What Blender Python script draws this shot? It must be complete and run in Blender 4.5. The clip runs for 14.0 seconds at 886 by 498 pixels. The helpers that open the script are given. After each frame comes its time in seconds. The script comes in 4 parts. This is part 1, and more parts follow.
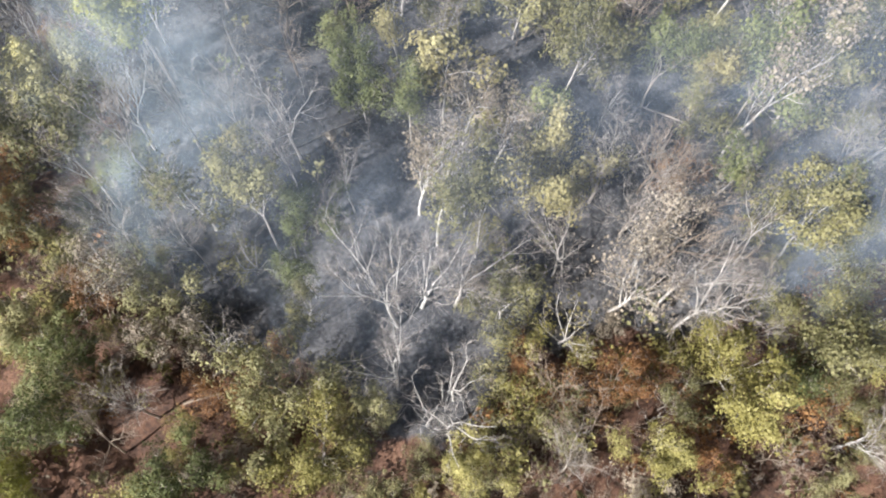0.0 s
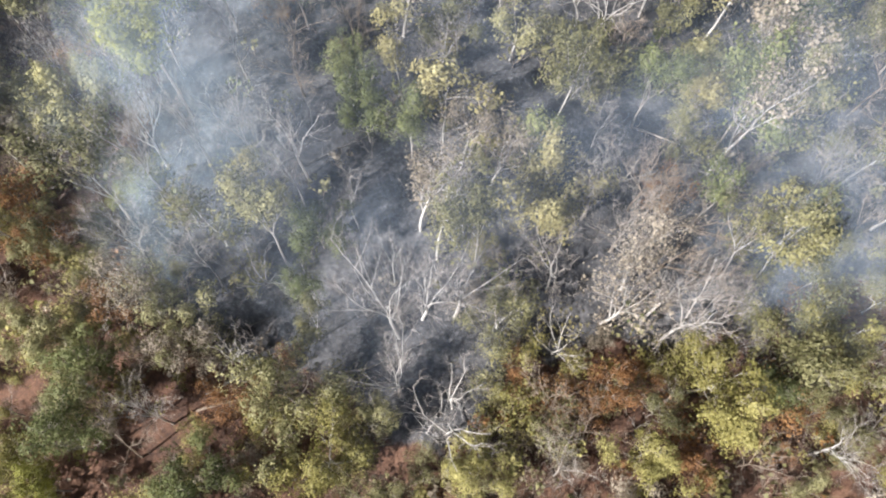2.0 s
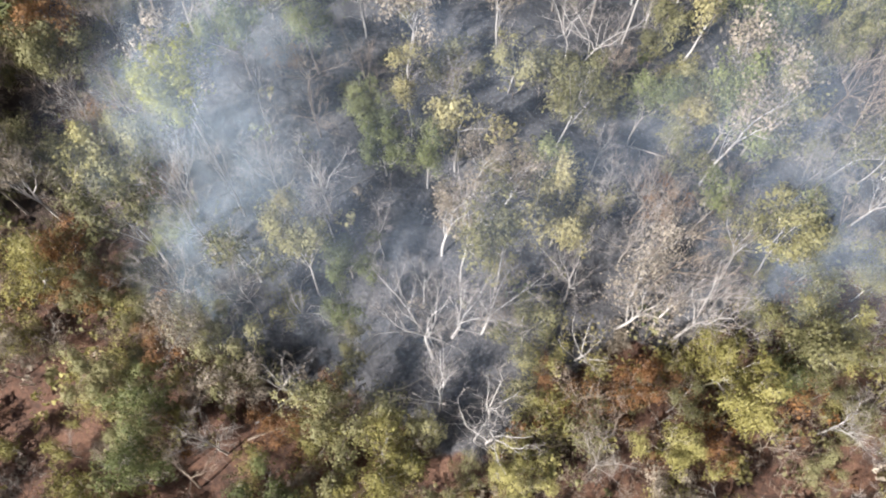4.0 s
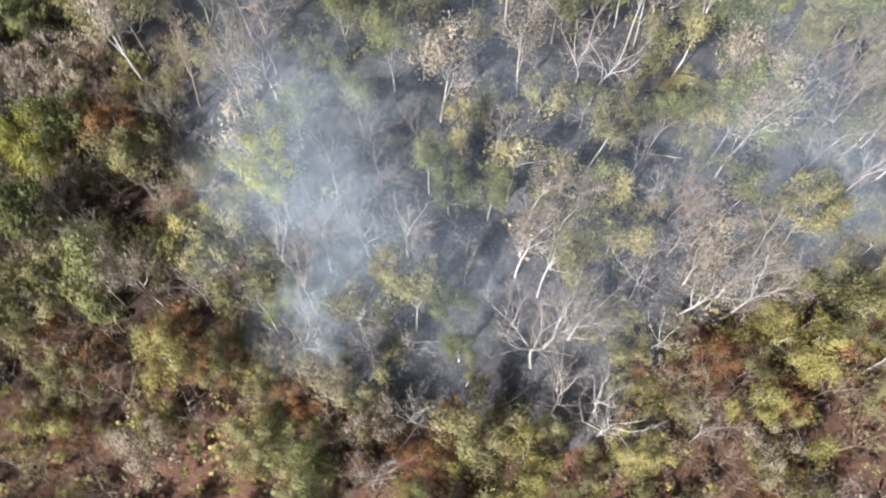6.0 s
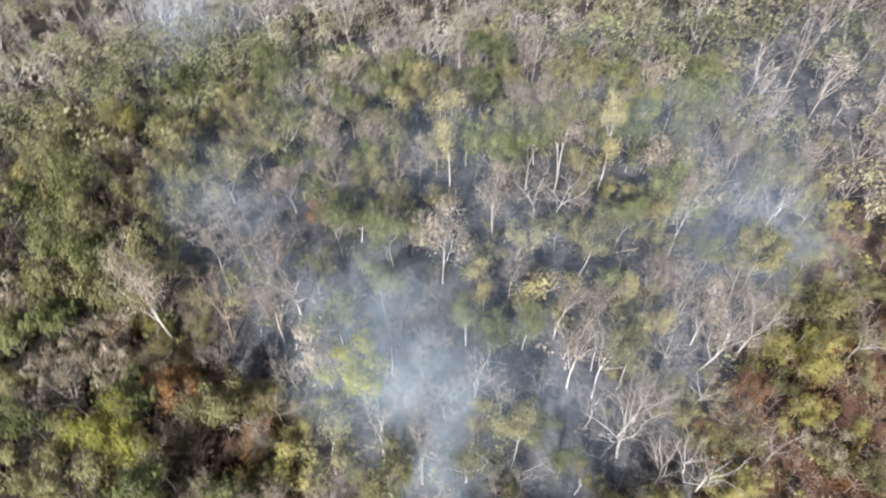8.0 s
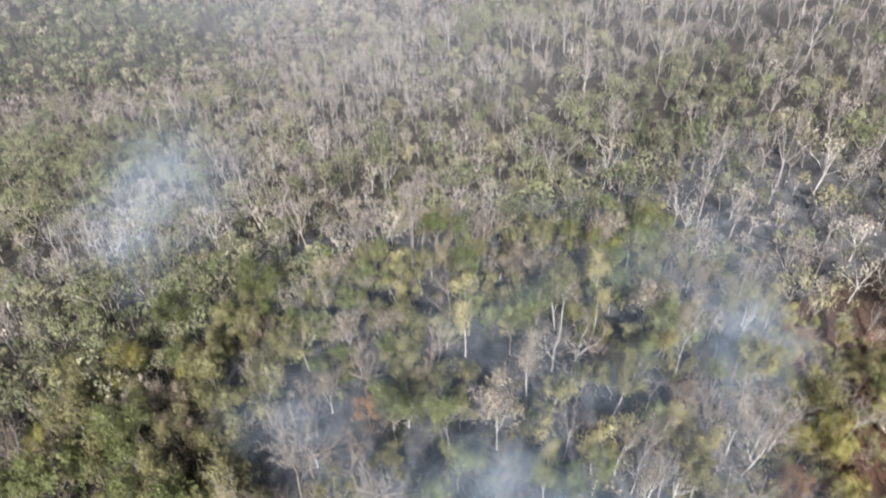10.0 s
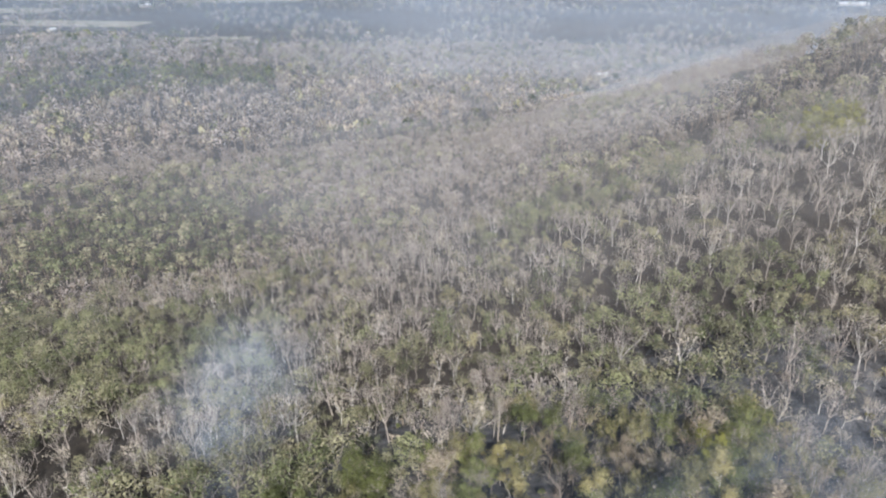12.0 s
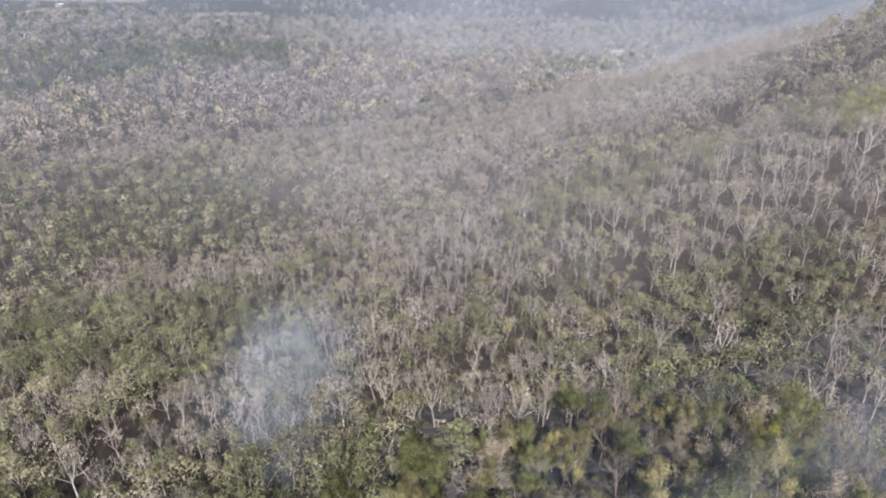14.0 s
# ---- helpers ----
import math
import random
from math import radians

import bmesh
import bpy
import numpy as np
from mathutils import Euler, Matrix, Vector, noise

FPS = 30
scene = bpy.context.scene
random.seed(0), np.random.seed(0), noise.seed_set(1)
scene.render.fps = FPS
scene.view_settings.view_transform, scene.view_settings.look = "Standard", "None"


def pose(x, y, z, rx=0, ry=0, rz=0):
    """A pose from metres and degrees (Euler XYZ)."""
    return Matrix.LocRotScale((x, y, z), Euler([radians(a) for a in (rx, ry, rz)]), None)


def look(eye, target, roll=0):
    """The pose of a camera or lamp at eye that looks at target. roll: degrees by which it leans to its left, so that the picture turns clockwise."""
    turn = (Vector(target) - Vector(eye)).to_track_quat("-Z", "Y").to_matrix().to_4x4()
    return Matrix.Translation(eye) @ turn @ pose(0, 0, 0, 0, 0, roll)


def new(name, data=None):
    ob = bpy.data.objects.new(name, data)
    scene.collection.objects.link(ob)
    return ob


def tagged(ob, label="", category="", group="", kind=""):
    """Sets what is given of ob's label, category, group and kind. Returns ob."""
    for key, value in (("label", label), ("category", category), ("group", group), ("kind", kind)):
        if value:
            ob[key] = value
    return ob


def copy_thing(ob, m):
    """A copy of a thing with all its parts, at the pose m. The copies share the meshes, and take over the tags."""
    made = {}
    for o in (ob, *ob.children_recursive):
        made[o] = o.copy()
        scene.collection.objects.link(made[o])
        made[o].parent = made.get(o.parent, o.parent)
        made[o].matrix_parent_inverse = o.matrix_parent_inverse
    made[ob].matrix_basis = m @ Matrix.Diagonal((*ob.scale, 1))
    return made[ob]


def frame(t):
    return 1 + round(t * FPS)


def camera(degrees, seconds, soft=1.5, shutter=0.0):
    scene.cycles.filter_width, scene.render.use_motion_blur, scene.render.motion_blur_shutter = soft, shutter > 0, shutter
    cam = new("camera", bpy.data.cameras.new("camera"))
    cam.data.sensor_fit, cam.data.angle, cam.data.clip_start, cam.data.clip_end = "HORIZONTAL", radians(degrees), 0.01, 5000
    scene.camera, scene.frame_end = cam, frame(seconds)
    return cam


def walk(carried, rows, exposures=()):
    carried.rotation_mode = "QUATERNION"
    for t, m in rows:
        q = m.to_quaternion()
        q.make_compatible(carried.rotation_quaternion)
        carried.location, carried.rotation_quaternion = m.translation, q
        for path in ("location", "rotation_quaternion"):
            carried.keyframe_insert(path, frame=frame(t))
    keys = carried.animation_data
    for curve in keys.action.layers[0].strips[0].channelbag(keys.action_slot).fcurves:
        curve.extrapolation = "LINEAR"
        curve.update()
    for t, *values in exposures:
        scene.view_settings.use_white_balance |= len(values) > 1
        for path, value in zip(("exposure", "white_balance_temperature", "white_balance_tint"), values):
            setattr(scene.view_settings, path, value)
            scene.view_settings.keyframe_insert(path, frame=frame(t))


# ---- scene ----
cam = camera(66.0, 14.0, soft=2.15, shutter=0.5)
PATH = [
    (0, (-0.00, 0.00, 0.00), (-0.00, 19.38, -46.09), -0.99),
    (0.5, (0.06, -0.01, 0.60), (0.02, 19.38, -45.49), -1.02),
    (1, (0.04, -0.03, 1.36), (0.05, 19.37, -44.72), -0.87),
    (1.5, (0.03, -0.01, 2.30), (0.05, 19.39, -43.79), -0.80),
    (2, (-0.03, 0.00, 3.42), (0.04, 19.40, -42.67), -0.66),
    (2.2, (-0.20, -0.10, 3.88), (0.03, 19.38, -42.16), -0.33),
    (4.3, (-6.44, -1.79, 8.39), (-3.77, 19.19, -36.92), 0.66),
    (4.5, (-7.72, -1.60, 9.14), (-4.62, 19.25, -36.20), 1.01),
    (5, (-11.30, -1.44, 11.01), (-7.06, 19.36, -34.26), 1.40),
    (5.5, (-15.39, -1.13, 12.92), (-10.09, 19.77, -32.19), 1.37),
    (6, (-19.51, -0.72, 14.99), (-12.71, 20.32, -29.86), 1.52),
    (6.5, (-24.46, 0.00, 17.47), (-14.98, 22.44, -26.20), 1.19),
    (7, (-29.45, 0.94, 19.97), (-17.03, 24.85, -22.14), -0.33),
    (7.2, (-31.62, 1.56, 21.11), (-17.90, 25.74, -20.45), -0.38),
    (9.3, (-51.73, 14.17, 33.50), (-23.92, 36.09, -1.80), -0.81),
    (9.5, (-53.69, 15.65, 34.36), (-24.72, 37.56, -0.00), -0.92),
    (10, (-58.44, 19.43, 36.41), (-27.49, 42.36, 4.52), -0.93),
    (10.5, (-62.96, 23.27, 38.44), (-30.06, 47.06, 9.26), 0.01),
    (11, (-66.33, 26.98, 40.33), (-32.16, 51.46, 13.25), 0.42),
    (11.5, (-71.10, 32.08, 42.43), (-35.32, 57.82, 18.82), 0.24),
    (12, (-74.90, 36.11, 43.57), (-38.23, 62.76, 22.46), -0.17),
    (12.5, (-78.30, 40.11, 44.86), (-41.67, 66.89, 23.85), -0.32),
    (13, (-80.28, 42.67, 46.16), (-43.82, 69.47, 24.89), -0.32),
    (13.5, (-81.40, 44.24, 46.97), (-45.36, 70.80, 24.71), -0.26),
    (14, (-81.74, 45.03, 47.31), (-45.88, 71.51, 24.66), -0.18),
]
EXPOSE = [(0.0, 1.45, 6300, 10), (5.0, 1.41, 6350, 12), (7.0, 1.32, 6350, 12), (9.5, 1.22, 6200, 10), (11.0, 1.12, 6250, 12), (12.0, 0.90, 6200, 10), (14.0, 0.86, 6350, 14)]
walk(cam, [(t, look(eye, target, roll)) for t, eye, target, roll in PATH], EXPOSE)

# ---- light ----
SUN_FROM = Vector((-0.80, -0.60, 0.0)).normalized()
SUN_HEIGHT = radians(40)
world = bpy.data.worlds.new("sky")
scene.world = world
world.use_nodes = True
wn = world.node_tree
wn.nodes.clear()
sky = wn.nodes.new("ShaderNodeTexSky")
sky.sky_type = "NISHITA"
sky.sun_disc = False
sky.sun_elevation = SUN_HEIGHT
sky.sun_rotation = math.atan2(SUN_FROM.x, SUN_FROM.y)
sky.dust_density = 3.0
back = wn.nodes.new("ShaderNodeBackground")
back.inputs["Strength"].default_value = 0.044
wout = wn.nodes.new("ShaderNodeOutputWorld")
wn.links.new(sky.outputs["Color"], back.inputs["Color"])
wn.links.new(back.outputs["Background"], wout.inputs["Surface"])

sun_data = bpy.data.lights.new("sun", "SUN")
sun_data.energy = 5.0
sun_data.angle = radians(0.6)
sun_data.color = (1.0, 0.97, 0.92)
sun = new("sun", sun_data)
sun_way = SUN_FROM * math.cos(SUN_HEIGHT) + Vector((0, 0, math.sin(SUN_HEIGHT)))
sun.matrix_basis = look(sun_way * 300, (0, 0, 0))
scene.cycles.transparent_max_bounces = 64


# ---- materials ----
class Nodes:
    """A small wrapper to write node materials in few lines."""

    def __init__(self, name):
        self.mat = bpy.data.materials.new(name)
        self.mat.use_nodes = True
        self.tree = self.mat.node_tree
        self.tree.nodes.clear()
        self.out = self.tree.nodes.new("ShaderNodeOutputMaterial")

    def add(self, kind, **inputs):
        node = self.tree.nodes.new(kind)
        for key, value in inputs.items():
            self.put(node, key.replace("_", " "), value)
        return node

    def put(self, node, key, value):
        socket = node.inputs[int(key)] if key.isdigit() else node.inputs[key]
        if isinstance(value, bpy.types.NodeSocket):
            self.tree.links.new(value, socket)
        else:
            socket.default_value = value

    def noise(self, scale, where=None, detail=4.0, rough=0.6):
        node = self.add("ShaderNodeTexNoise", Scale=scale, Detail=detail, Roughness=rough)
        if where is not None:
            self.put(node, "Vector", where)
        return node.outputs["Fac"]

    def math(self, kind, a, b=0.0, clamp=False):
        node = self.tree.nodes.new("ShaderNodeMath")
        node.operation, node.use_clamp = kind, clamp
        self.put(node, "0", a)
        self.put(node, "1", b)
        return node.outputs[0]

    def ramp(self, fac, *stops):
        node = self.tree.nodes.new("ShaderNodeValToRGB")
        bar = node.color_ramp.elements
        while len(bar) < len(stops):
            bar.new(0.5)
        for one, (at, colour) in zip(bar, stops):
            one.position, one.color = at, (*colour, 1.0)
        self.put(node, "Fac", fac)
        return node.outputs["Color"]

    def step(self, value, low, high):
        node = self.tree.nodes.new("ShaderNodeMapRange")
        node.interpolation_type = "SMOOTHSTEP"
        self.put(node, "Value", value)
        self.put(node, "From Min", low)
        self.put(node, "From Max", high)
        return node.outputs["Result"]

    def mix(self, fac, a, b, kind="MIX"):
        node = self.tree.nodes.new("ShaderNodeMix")
        node.data_type, node.blend_type = "RGBA", kind
        self.put(node, "0", fac)
        for n, value in ((6, a), (7, b)):
            self.put(node, str(n), value if isinstance(value, bpy.types.NodeSocket) else (*value, 1.0))
        return node.outputs[2]

    def end(self, shader):
        self.tree.links.new(shader, self.out.inputs["Surface"])
        return self.mat


def place_of(n):
    return n.add("ShaderNodeNewGeometry").outputs["Position"]


def leaf_material(name, dark, middle, light, single=0.24, thin_part=0.28, tree=0.42):
    """Leaves: each its own tone, each tree its own cast, thin enough for light to pass."""
    n = Nodes(name)
    geometry = n.add("ShaderNodeNewGeometry")
    each = geometry.outputs["Random Per Island"]
    whole = n.add("ShaderNodeObjectInfo").outputs["Random"]
    broad = n.noise(0.13, geometry.outputs["Position"], 2.0)
    own = n.add("ShaderNodeAttribute")
    own.attribute_name = "tree_tone"
    whole = n.math("ADD", n.math("MULTIPLY", whole, 0.30), n.math("MULTIPLY", own.outputs["Fac"], tree))
    tone = n.math("ADD", n.math("ADD", n.math("MULTIPLY", each, single), 0.5 * (0.42 - single)), n.math("ADD", whole, n.math("MULTIPLY", broad, 0.30)))
    colour = n.ramp(tone, (0.12, dark), (0.5, middle), (0.92, light))
    face = n.add("ShaderNodeBsdfPrincipled", Base_Color=colour, Roughness=0.62)
    face.inputs["Specular IOR Level"].default_value = 0.3
    thin = n.add("ShaderNodeBsdfTranslucent", Color=colour)
    both = n.add("ShaderNodeMixShader", Fac=thin_part)
    n.put(both, "1", face.outputs[0])
    n.put(both, "2", thin.outputs[0])
    return n.end(both.outputs[0])


def bark_material(name, dark, light):
    n = Nodes(name)
    where = place_of(n)
    grain = n.noise(2.2, where, 6.0, 0.7)
    patch = n.noise(0.35, where, 2.0)
    whole = n.add("ShaderNodeObjectInfo").outputs["Random"]
    tone = n.math("ADD", n.math("MULTIPLY", grain, 0.6), n.math("ADD", n.math("MULTIPLY", patch, 0.3), n.math("MULTIPLY", whole, 0.25)))
    colour = n.ramp(tone, (0.25, dark), (0.8, light))
    bump = n.add("ShaderNodeBump", Strength=0.5, Distance=0.03, Height=n.noise(14.0, where, 4.0))
    face = n.add("ShaderNodeBsdfPrincipled", Base_Color=colour, Roughness=0.85, Normal=bump.outputs[0])
    return n.end(face.outputs[0])


def ground_material():
    """Red earth under dry litter, black and grey ash where the fire has passed. Canopy shade is darkened into the dry
    litter.
    """
    n = Nodes("forest_earth")
    where = place_of(n)
    broad, middle, fine = n.noise(0.03, where, 4.0), n.noise(0.25, where, 5.0), n.noise(2.5, where, 6.0, 0.75)
    litter = n.math("ADD", n.math("MULTIPLY", middle, 0.45), n.math("MULTIPLY", fine, 0.6))
    soil = n.ramp(litter, (0.32, (0.024, 0.012, 0.008)), (0.48, (0.052, 0.027, 0.018)), (0.60, (0.120, 0.060, 0.037)), (0.76, (0.23, 0.145, 0.09)))
    # Dry litter, taken near black so that gaps between crowns look shaded.
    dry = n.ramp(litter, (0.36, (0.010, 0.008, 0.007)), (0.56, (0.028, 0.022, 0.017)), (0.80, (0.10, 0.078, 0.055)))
    ash = n.ramp(litter, (0.34, (0.016, 0.016, 0.018)), (0.50, (0.040, 0.039, 0.042)), (0.62, (0.108, 0.104, 0.107)), (0.82, (0.30, 0.285, 0.28)))
    burnt = n.add("ShaderNodeAttribute")
    burnt.attribute_name = "burnt"
    red = n.add("ShaderNodeAttribute")
    red.attribute_name = "red"
    rim = n.math("ADD", burnt.outputs["Fac"], n.math("MULTIPLY", n.math("SUBTRACT", n.noise(0.4, where, 4.0), 0.5), 0.9))
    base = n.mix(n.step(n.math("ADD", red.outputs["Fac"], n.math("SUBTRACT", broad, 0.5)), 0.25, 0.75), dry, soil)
    colour = n.mix(n.step(rim, 0.42, 0.58), base, ash)
    bump = n.add("ShaderNodeBump", Strength=0.8, Distance=0.15, Height=fine)
    face = n.add("ShaderNodeBsdfPrincipled", Base_Color=colour, Roughness=0.95, Normal=bump.outputs[0])
    return n.end(face.outputs[0])


def smoke_material(name, density, low, high, scale, colour=(0.58, 0.70, 0.81)):
    """Drifting smoke: lit by sun and sky, thin and torn, thinning out to the rim of its own sheet."""
    n = Nodes(name)
    coords = n.add("ShaderNodeTexCoord").outputs["Object"]
    shade = n.add("ShaderNodeSeparateXYZ", Vector=coords)
    flat = n.add("ShaderNodeCombineXYZ", X=shade.outputs["X"], Y=shade.outputs["Y"])
    length = n.tree.nodes.new("ShaderNodeVectorMath")
    length.operation = "LENGTH"
    n.put(length, "0", flat.outputs[0])
    fade = n.step(length.outputs["Value"], 1.0, 0.1)
    noise_node = n.add("ShaderNodeTexNoise", Scale=scale, Detail=5.0, Roughness=0.55, Distortion=0.6)
    noise_node.noise_dimensions = "4D"
    stretch = n.add("ShaderNodeMapping", Vector=coords, Scale=(1.0, 0.55, 1.0))
    n.put(noise_node, "Vector", stretch.outputs[0])
    n.put(noise_node, "W", n.math("MULTIPLY", n.add("ShaderNodeObjectInfo").outputs["Random"], 30.0))
    torn = n.step(noise_node.outputs["Fac"], low, high)
    alpha = n.math("MULTIPLY", n.math("MULTIPLY", fade, torn), density, True)
    lit = n.add("ShaderNodeBsdfDiffuse", Color=(*colour, 1.0))
    thin = n.add("ShaderNodeBsdfTranslucent", Color=(*colour, 1.0))
    both = n.add("ShaderNodeMixShader", Fac=0.5)
    n.put(both, "1", lit.outputs[0])
    n.put(both, "2", thin.outputs[0])
    clear = n.add("ShaderNodeBsdfTransparent")
    whole = n.add("ShaderNodeMixShader", Fac=alpha)
    n.put(whole, "1", clear.outputs[0])
    n.put(whole, "2", both.outputs[0])
    return n.end(whole.outputs[0])


def haze_material(name, density, colour, grain, torn):
    """A thin lit sheet, for smoke and for painted distance haze; its opacity follows the thick attribute."""
    n = Nodes(name)
    where = place_of(n)
    thick = n.add("ShaderNodeAttribute")
    thick.attribute_name = "thick"
    wisp = n.step(n.noise(grain, where, 4.0, 0.55), 0.32, 0.72)
    alpha = n.math("MULTIPLY", n.math("MULTIPLY", thick.outputs["Fac"], n.math("ADD", n.math("MULTIPLY", wisp, torn), 1.0 - 0.5 * torn)), density, True)
    lit = n.add("ShaderNodeBsdfDiffuse", Color=(*colour, 1.0))
    thin = n.add("ShaderNodeBsdfTranslucent", Color=(*colour, 1.0))
    both = n.add("ShaderNodeMixShader", Fac=0.4)
    n.put(both, "1", lit.outputs[0])
    n.put(both, "2", thin.outputs[0])
    whole = n.add("ShaderNodeMixShader", Fac=alpha)
    n.put(whole, "1", n.add("ShaderNodeBsdfTransparent").outputs[0])
    n.put(whole, "2", both.outputs[0])
    return n.end(whole.outputs[0])


LEAF = {
    "olive": leaf_material("olive_leaves", (0.058, 0.055, 0.024), (0.160, 0.149, 0.066), (0.350, 0.322, 0.165)),
    "green": leaf_material("green_leaves", (0.040, 0.049, 0.018), (0.116, 0.128, 0.046), (0.268, 0.275, 0.120)),
    "yellow": leaf_material("yellow_leaves", (0.095, 0.079, 0.032), (0.221, 0.191, 0.083), (0.387, 0.351, 0.180)),
    "lime": leaf_material("lime_leaves", (0.091, 0.093, 0.020), (0.211, 0.207, 0.042), (0.373, 0.353, 0.101)),
    "gold": leaf_material("gold_green_leaves", (0.078, 0.070, 0.020), (0.217, 0.192, 0.059), (0.423, 0.383, 0.161)),
    "tan": leaf_material("dry_leaves", (0.095, 0.078, 0.057), (0.237, 0.196, 0.146), (0.434, 0.373, 0.293)),
    "rust": leaf_material("rust_leaves", (0.076, 0.034, 0.014), (0.196, 0.095, 0.036), (0.363, 0.207, 0.086)),
    "grey": leaf_material("grey_dead_sprays", (0.121, 0.103, 0.093), (0.277, 0.240, 0.217), (0.464, 0.413, 0.378)),
}
# Crowns beyond the near trees: LEAF tones paled, haze and scattered light in the colour.
FAR_LEAF_PALED = {
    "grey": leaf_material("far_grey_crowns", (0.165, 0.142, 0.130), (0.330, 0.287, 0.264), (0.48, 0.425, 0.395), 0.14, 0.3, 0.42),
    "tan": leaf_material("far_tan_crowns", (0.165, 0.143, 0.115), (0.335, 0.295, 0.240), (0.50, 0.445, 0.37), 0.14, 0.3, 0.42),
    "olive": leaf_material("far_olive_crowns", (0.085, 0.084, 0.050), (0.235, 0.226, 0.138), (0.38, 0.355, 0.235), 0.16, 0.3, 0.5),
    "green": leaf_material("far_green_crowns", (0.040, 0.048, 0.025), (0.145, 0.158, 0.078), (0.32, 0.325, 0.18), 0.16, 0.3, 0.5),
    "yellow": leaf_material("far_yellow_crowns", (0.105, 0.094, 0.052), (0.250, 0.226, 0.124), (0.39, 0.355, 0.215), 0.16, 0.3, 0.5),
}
BARK_PALE = bark_material("pale_bark", (0.22, 0.198, 0.182), (0.60, 0.57, 0.535))
TWIG = bark_material("grey_twigs", (0.105, 0.088, 0.078), (0.30, 0.262, 0.235))
BARK_GREY = bark_material("grey_bark", (0.11, 0.094, 0.082), (0.38, 0.335, 0.295))
BARK_BROWN = bark_material("brown_bark", (0.085, 0.062, 0.048), (0.33, 0.26, 0.20))
EARTH = ground_material()

# ---- ground ----
HILLS = [
    (0, 20, 90, 6.2), (-60, 90, 60, 17.5), (220, 50, 80, 37.4), (90, 110, 70, -9.5), (60, 230, 90, 14.8), (230, 190, 90, 12.2), (380, 60, 140, 130.8),
    (-180, 120, 140, 68.1), (0, -150, 150, 102.1), (480, 330, 170, 23.9), (200, 450, 140, 13.5), (-100, 400, 170, 17.9), (30, 60, 45, 16.3),
    (-40, 20, 45, -4.1), (150, 150, 45, 7.4), (110, 40, 45, 14.0), (40, 150, 50, 9.4), (300, 110, 60, -37.5), (330, 330, 110, -0.7),
]
# The low ridges beyond the valley, before the plain.
HILLS += [
    (330, 520, 110, -7.9), (140, 580, 110, 9.4), (255, 740, 90, 10.2), (400, 700, 90, 20.0), (400, 1150, 160, 31.1), (620, 1050, 160, 7.2),
    (330, 930, 90, 14.7), (520, 860, 100, 8.1), (620, 560, 150, 2.5), (600, 120, 150, -6.7), (330, 0, 70, 33.0), (130, 320, 60, -2.2),
]
PLAIN = -155.0


def height(x, y):
    """Height of the land; x and y may be arrays."""
    z = PLAIN + 0.0 * x
    for a, b, s, h in HILLS:
        z = z + h * np.exp(-((x - a) ** 2 + (y - b) ** 2) / (2.0 * s * s))
    near = np.exp(-(((x - 40) / 400.0) ** 2 + ((y - 80) / 400.0) ** 2))
    z = z + near * (0.5 * np.sin(x * 0.19 + 1.3 * np.sin(y * 0.11)) + 0.4 * np.sin(y * 0.23 + x * 0.07))
    return z


FIRE_LINE = [
    (140, -20), (60, 22), (41.4, 22.3), (33.7, 20.2), (29.9, 18.2), (23.2, 16.1), (18.5, 15.4), (14.7, 16.8), (11.9, 14.9), (6.9, 14.3), (3.4, 10.6), (2.8, 7.6), (0.1, 5.8), (-4, 7.7), (-6.8, 9.8), (-9.7, 12.4), (-14.5, 13), (-17.2, 13.5),
    (-21, 16.2), (-23.8, 19.4), (-26.9, 23.2), (-30.6, 27.5), (-31, 31), (-29.6, 37.3), (-29, 45), (-34.7, 50.9), (-36.7, 58.4), (-32.1, 70.4), (-20, 84), (-6, 98), (-25, 150), (-15, 190), (20, 230), (75, 190), (110, 130), (170, 60), (200, -30),
]


def burnt_depth(x, y):
    """Metres inside (plus) or outside (minus) the burnt ground; arrays."""
    line = np.array(FIRE_LINE, float)
    after = np.roll(line, -1, axis=0)
    inside = np.zeros(x.shape, bool)
    far = np.full(x.shape, 1e9)
    for (ax, ay), (bx, by) in zip(line, after):
        cross = (ay > y) != (by > y)
        with np.errstate(divide="ignore", invalid="ignore"):
            inside ^= cross & (x < (bx - ax) * (y - ay) / (by - ay + 1e-12) + ax)
        dx, dy = bx - ax, by - ay
        s = np.clip(((x - ax) * dx + (y - ay) * dy) / (dx * dx + dy * dy), 0, 1)
        far = np.minimum(far, np.hypot(x - ax - s * dx, y - ay - s * dy))
    return np.where(inside, far, -far)


def mesh_of(name, verts, faces, mats, index=None):
    """A mesh from points and faces of three or four corners; a face may be a row of an array."""
    me = bpy.data.meshes.new(name)
    verts = np.asarray(verts, np.float32)
    if isinstance(faces, np.ndarray):
        flat, sizes = faces.ravel().astype(np.int32), np.full(len(faces), faces.shape[1], np.int32)
    else:
        sizes = np.array([len(f) for f in faces], np.int32)
        flat = np.fromiter((i for f in faces for i in f), np.int32, int(sizes.sum()))
    me.vertices.add(len(verts))
    me.vertices.foreach_set("co", verts.ravel())
    me.loops.add(len(flat))
    me.loops.foreach_set("vertex_index", flat)
    me.polygons.add(len(sizes))
    me.polygons.foreach_set("loop_start", np.concatenate([[0], np.cumsum(sizes)[:-1]]).astype(np.int32))
    for m in mats:
        me.materials.append(m)
    if index is not None:
        me.polygons.foreach_set("material_index", np.asarray(index, np.int32))
    me.update(calc_edges=True)
    me.validate()
    return me


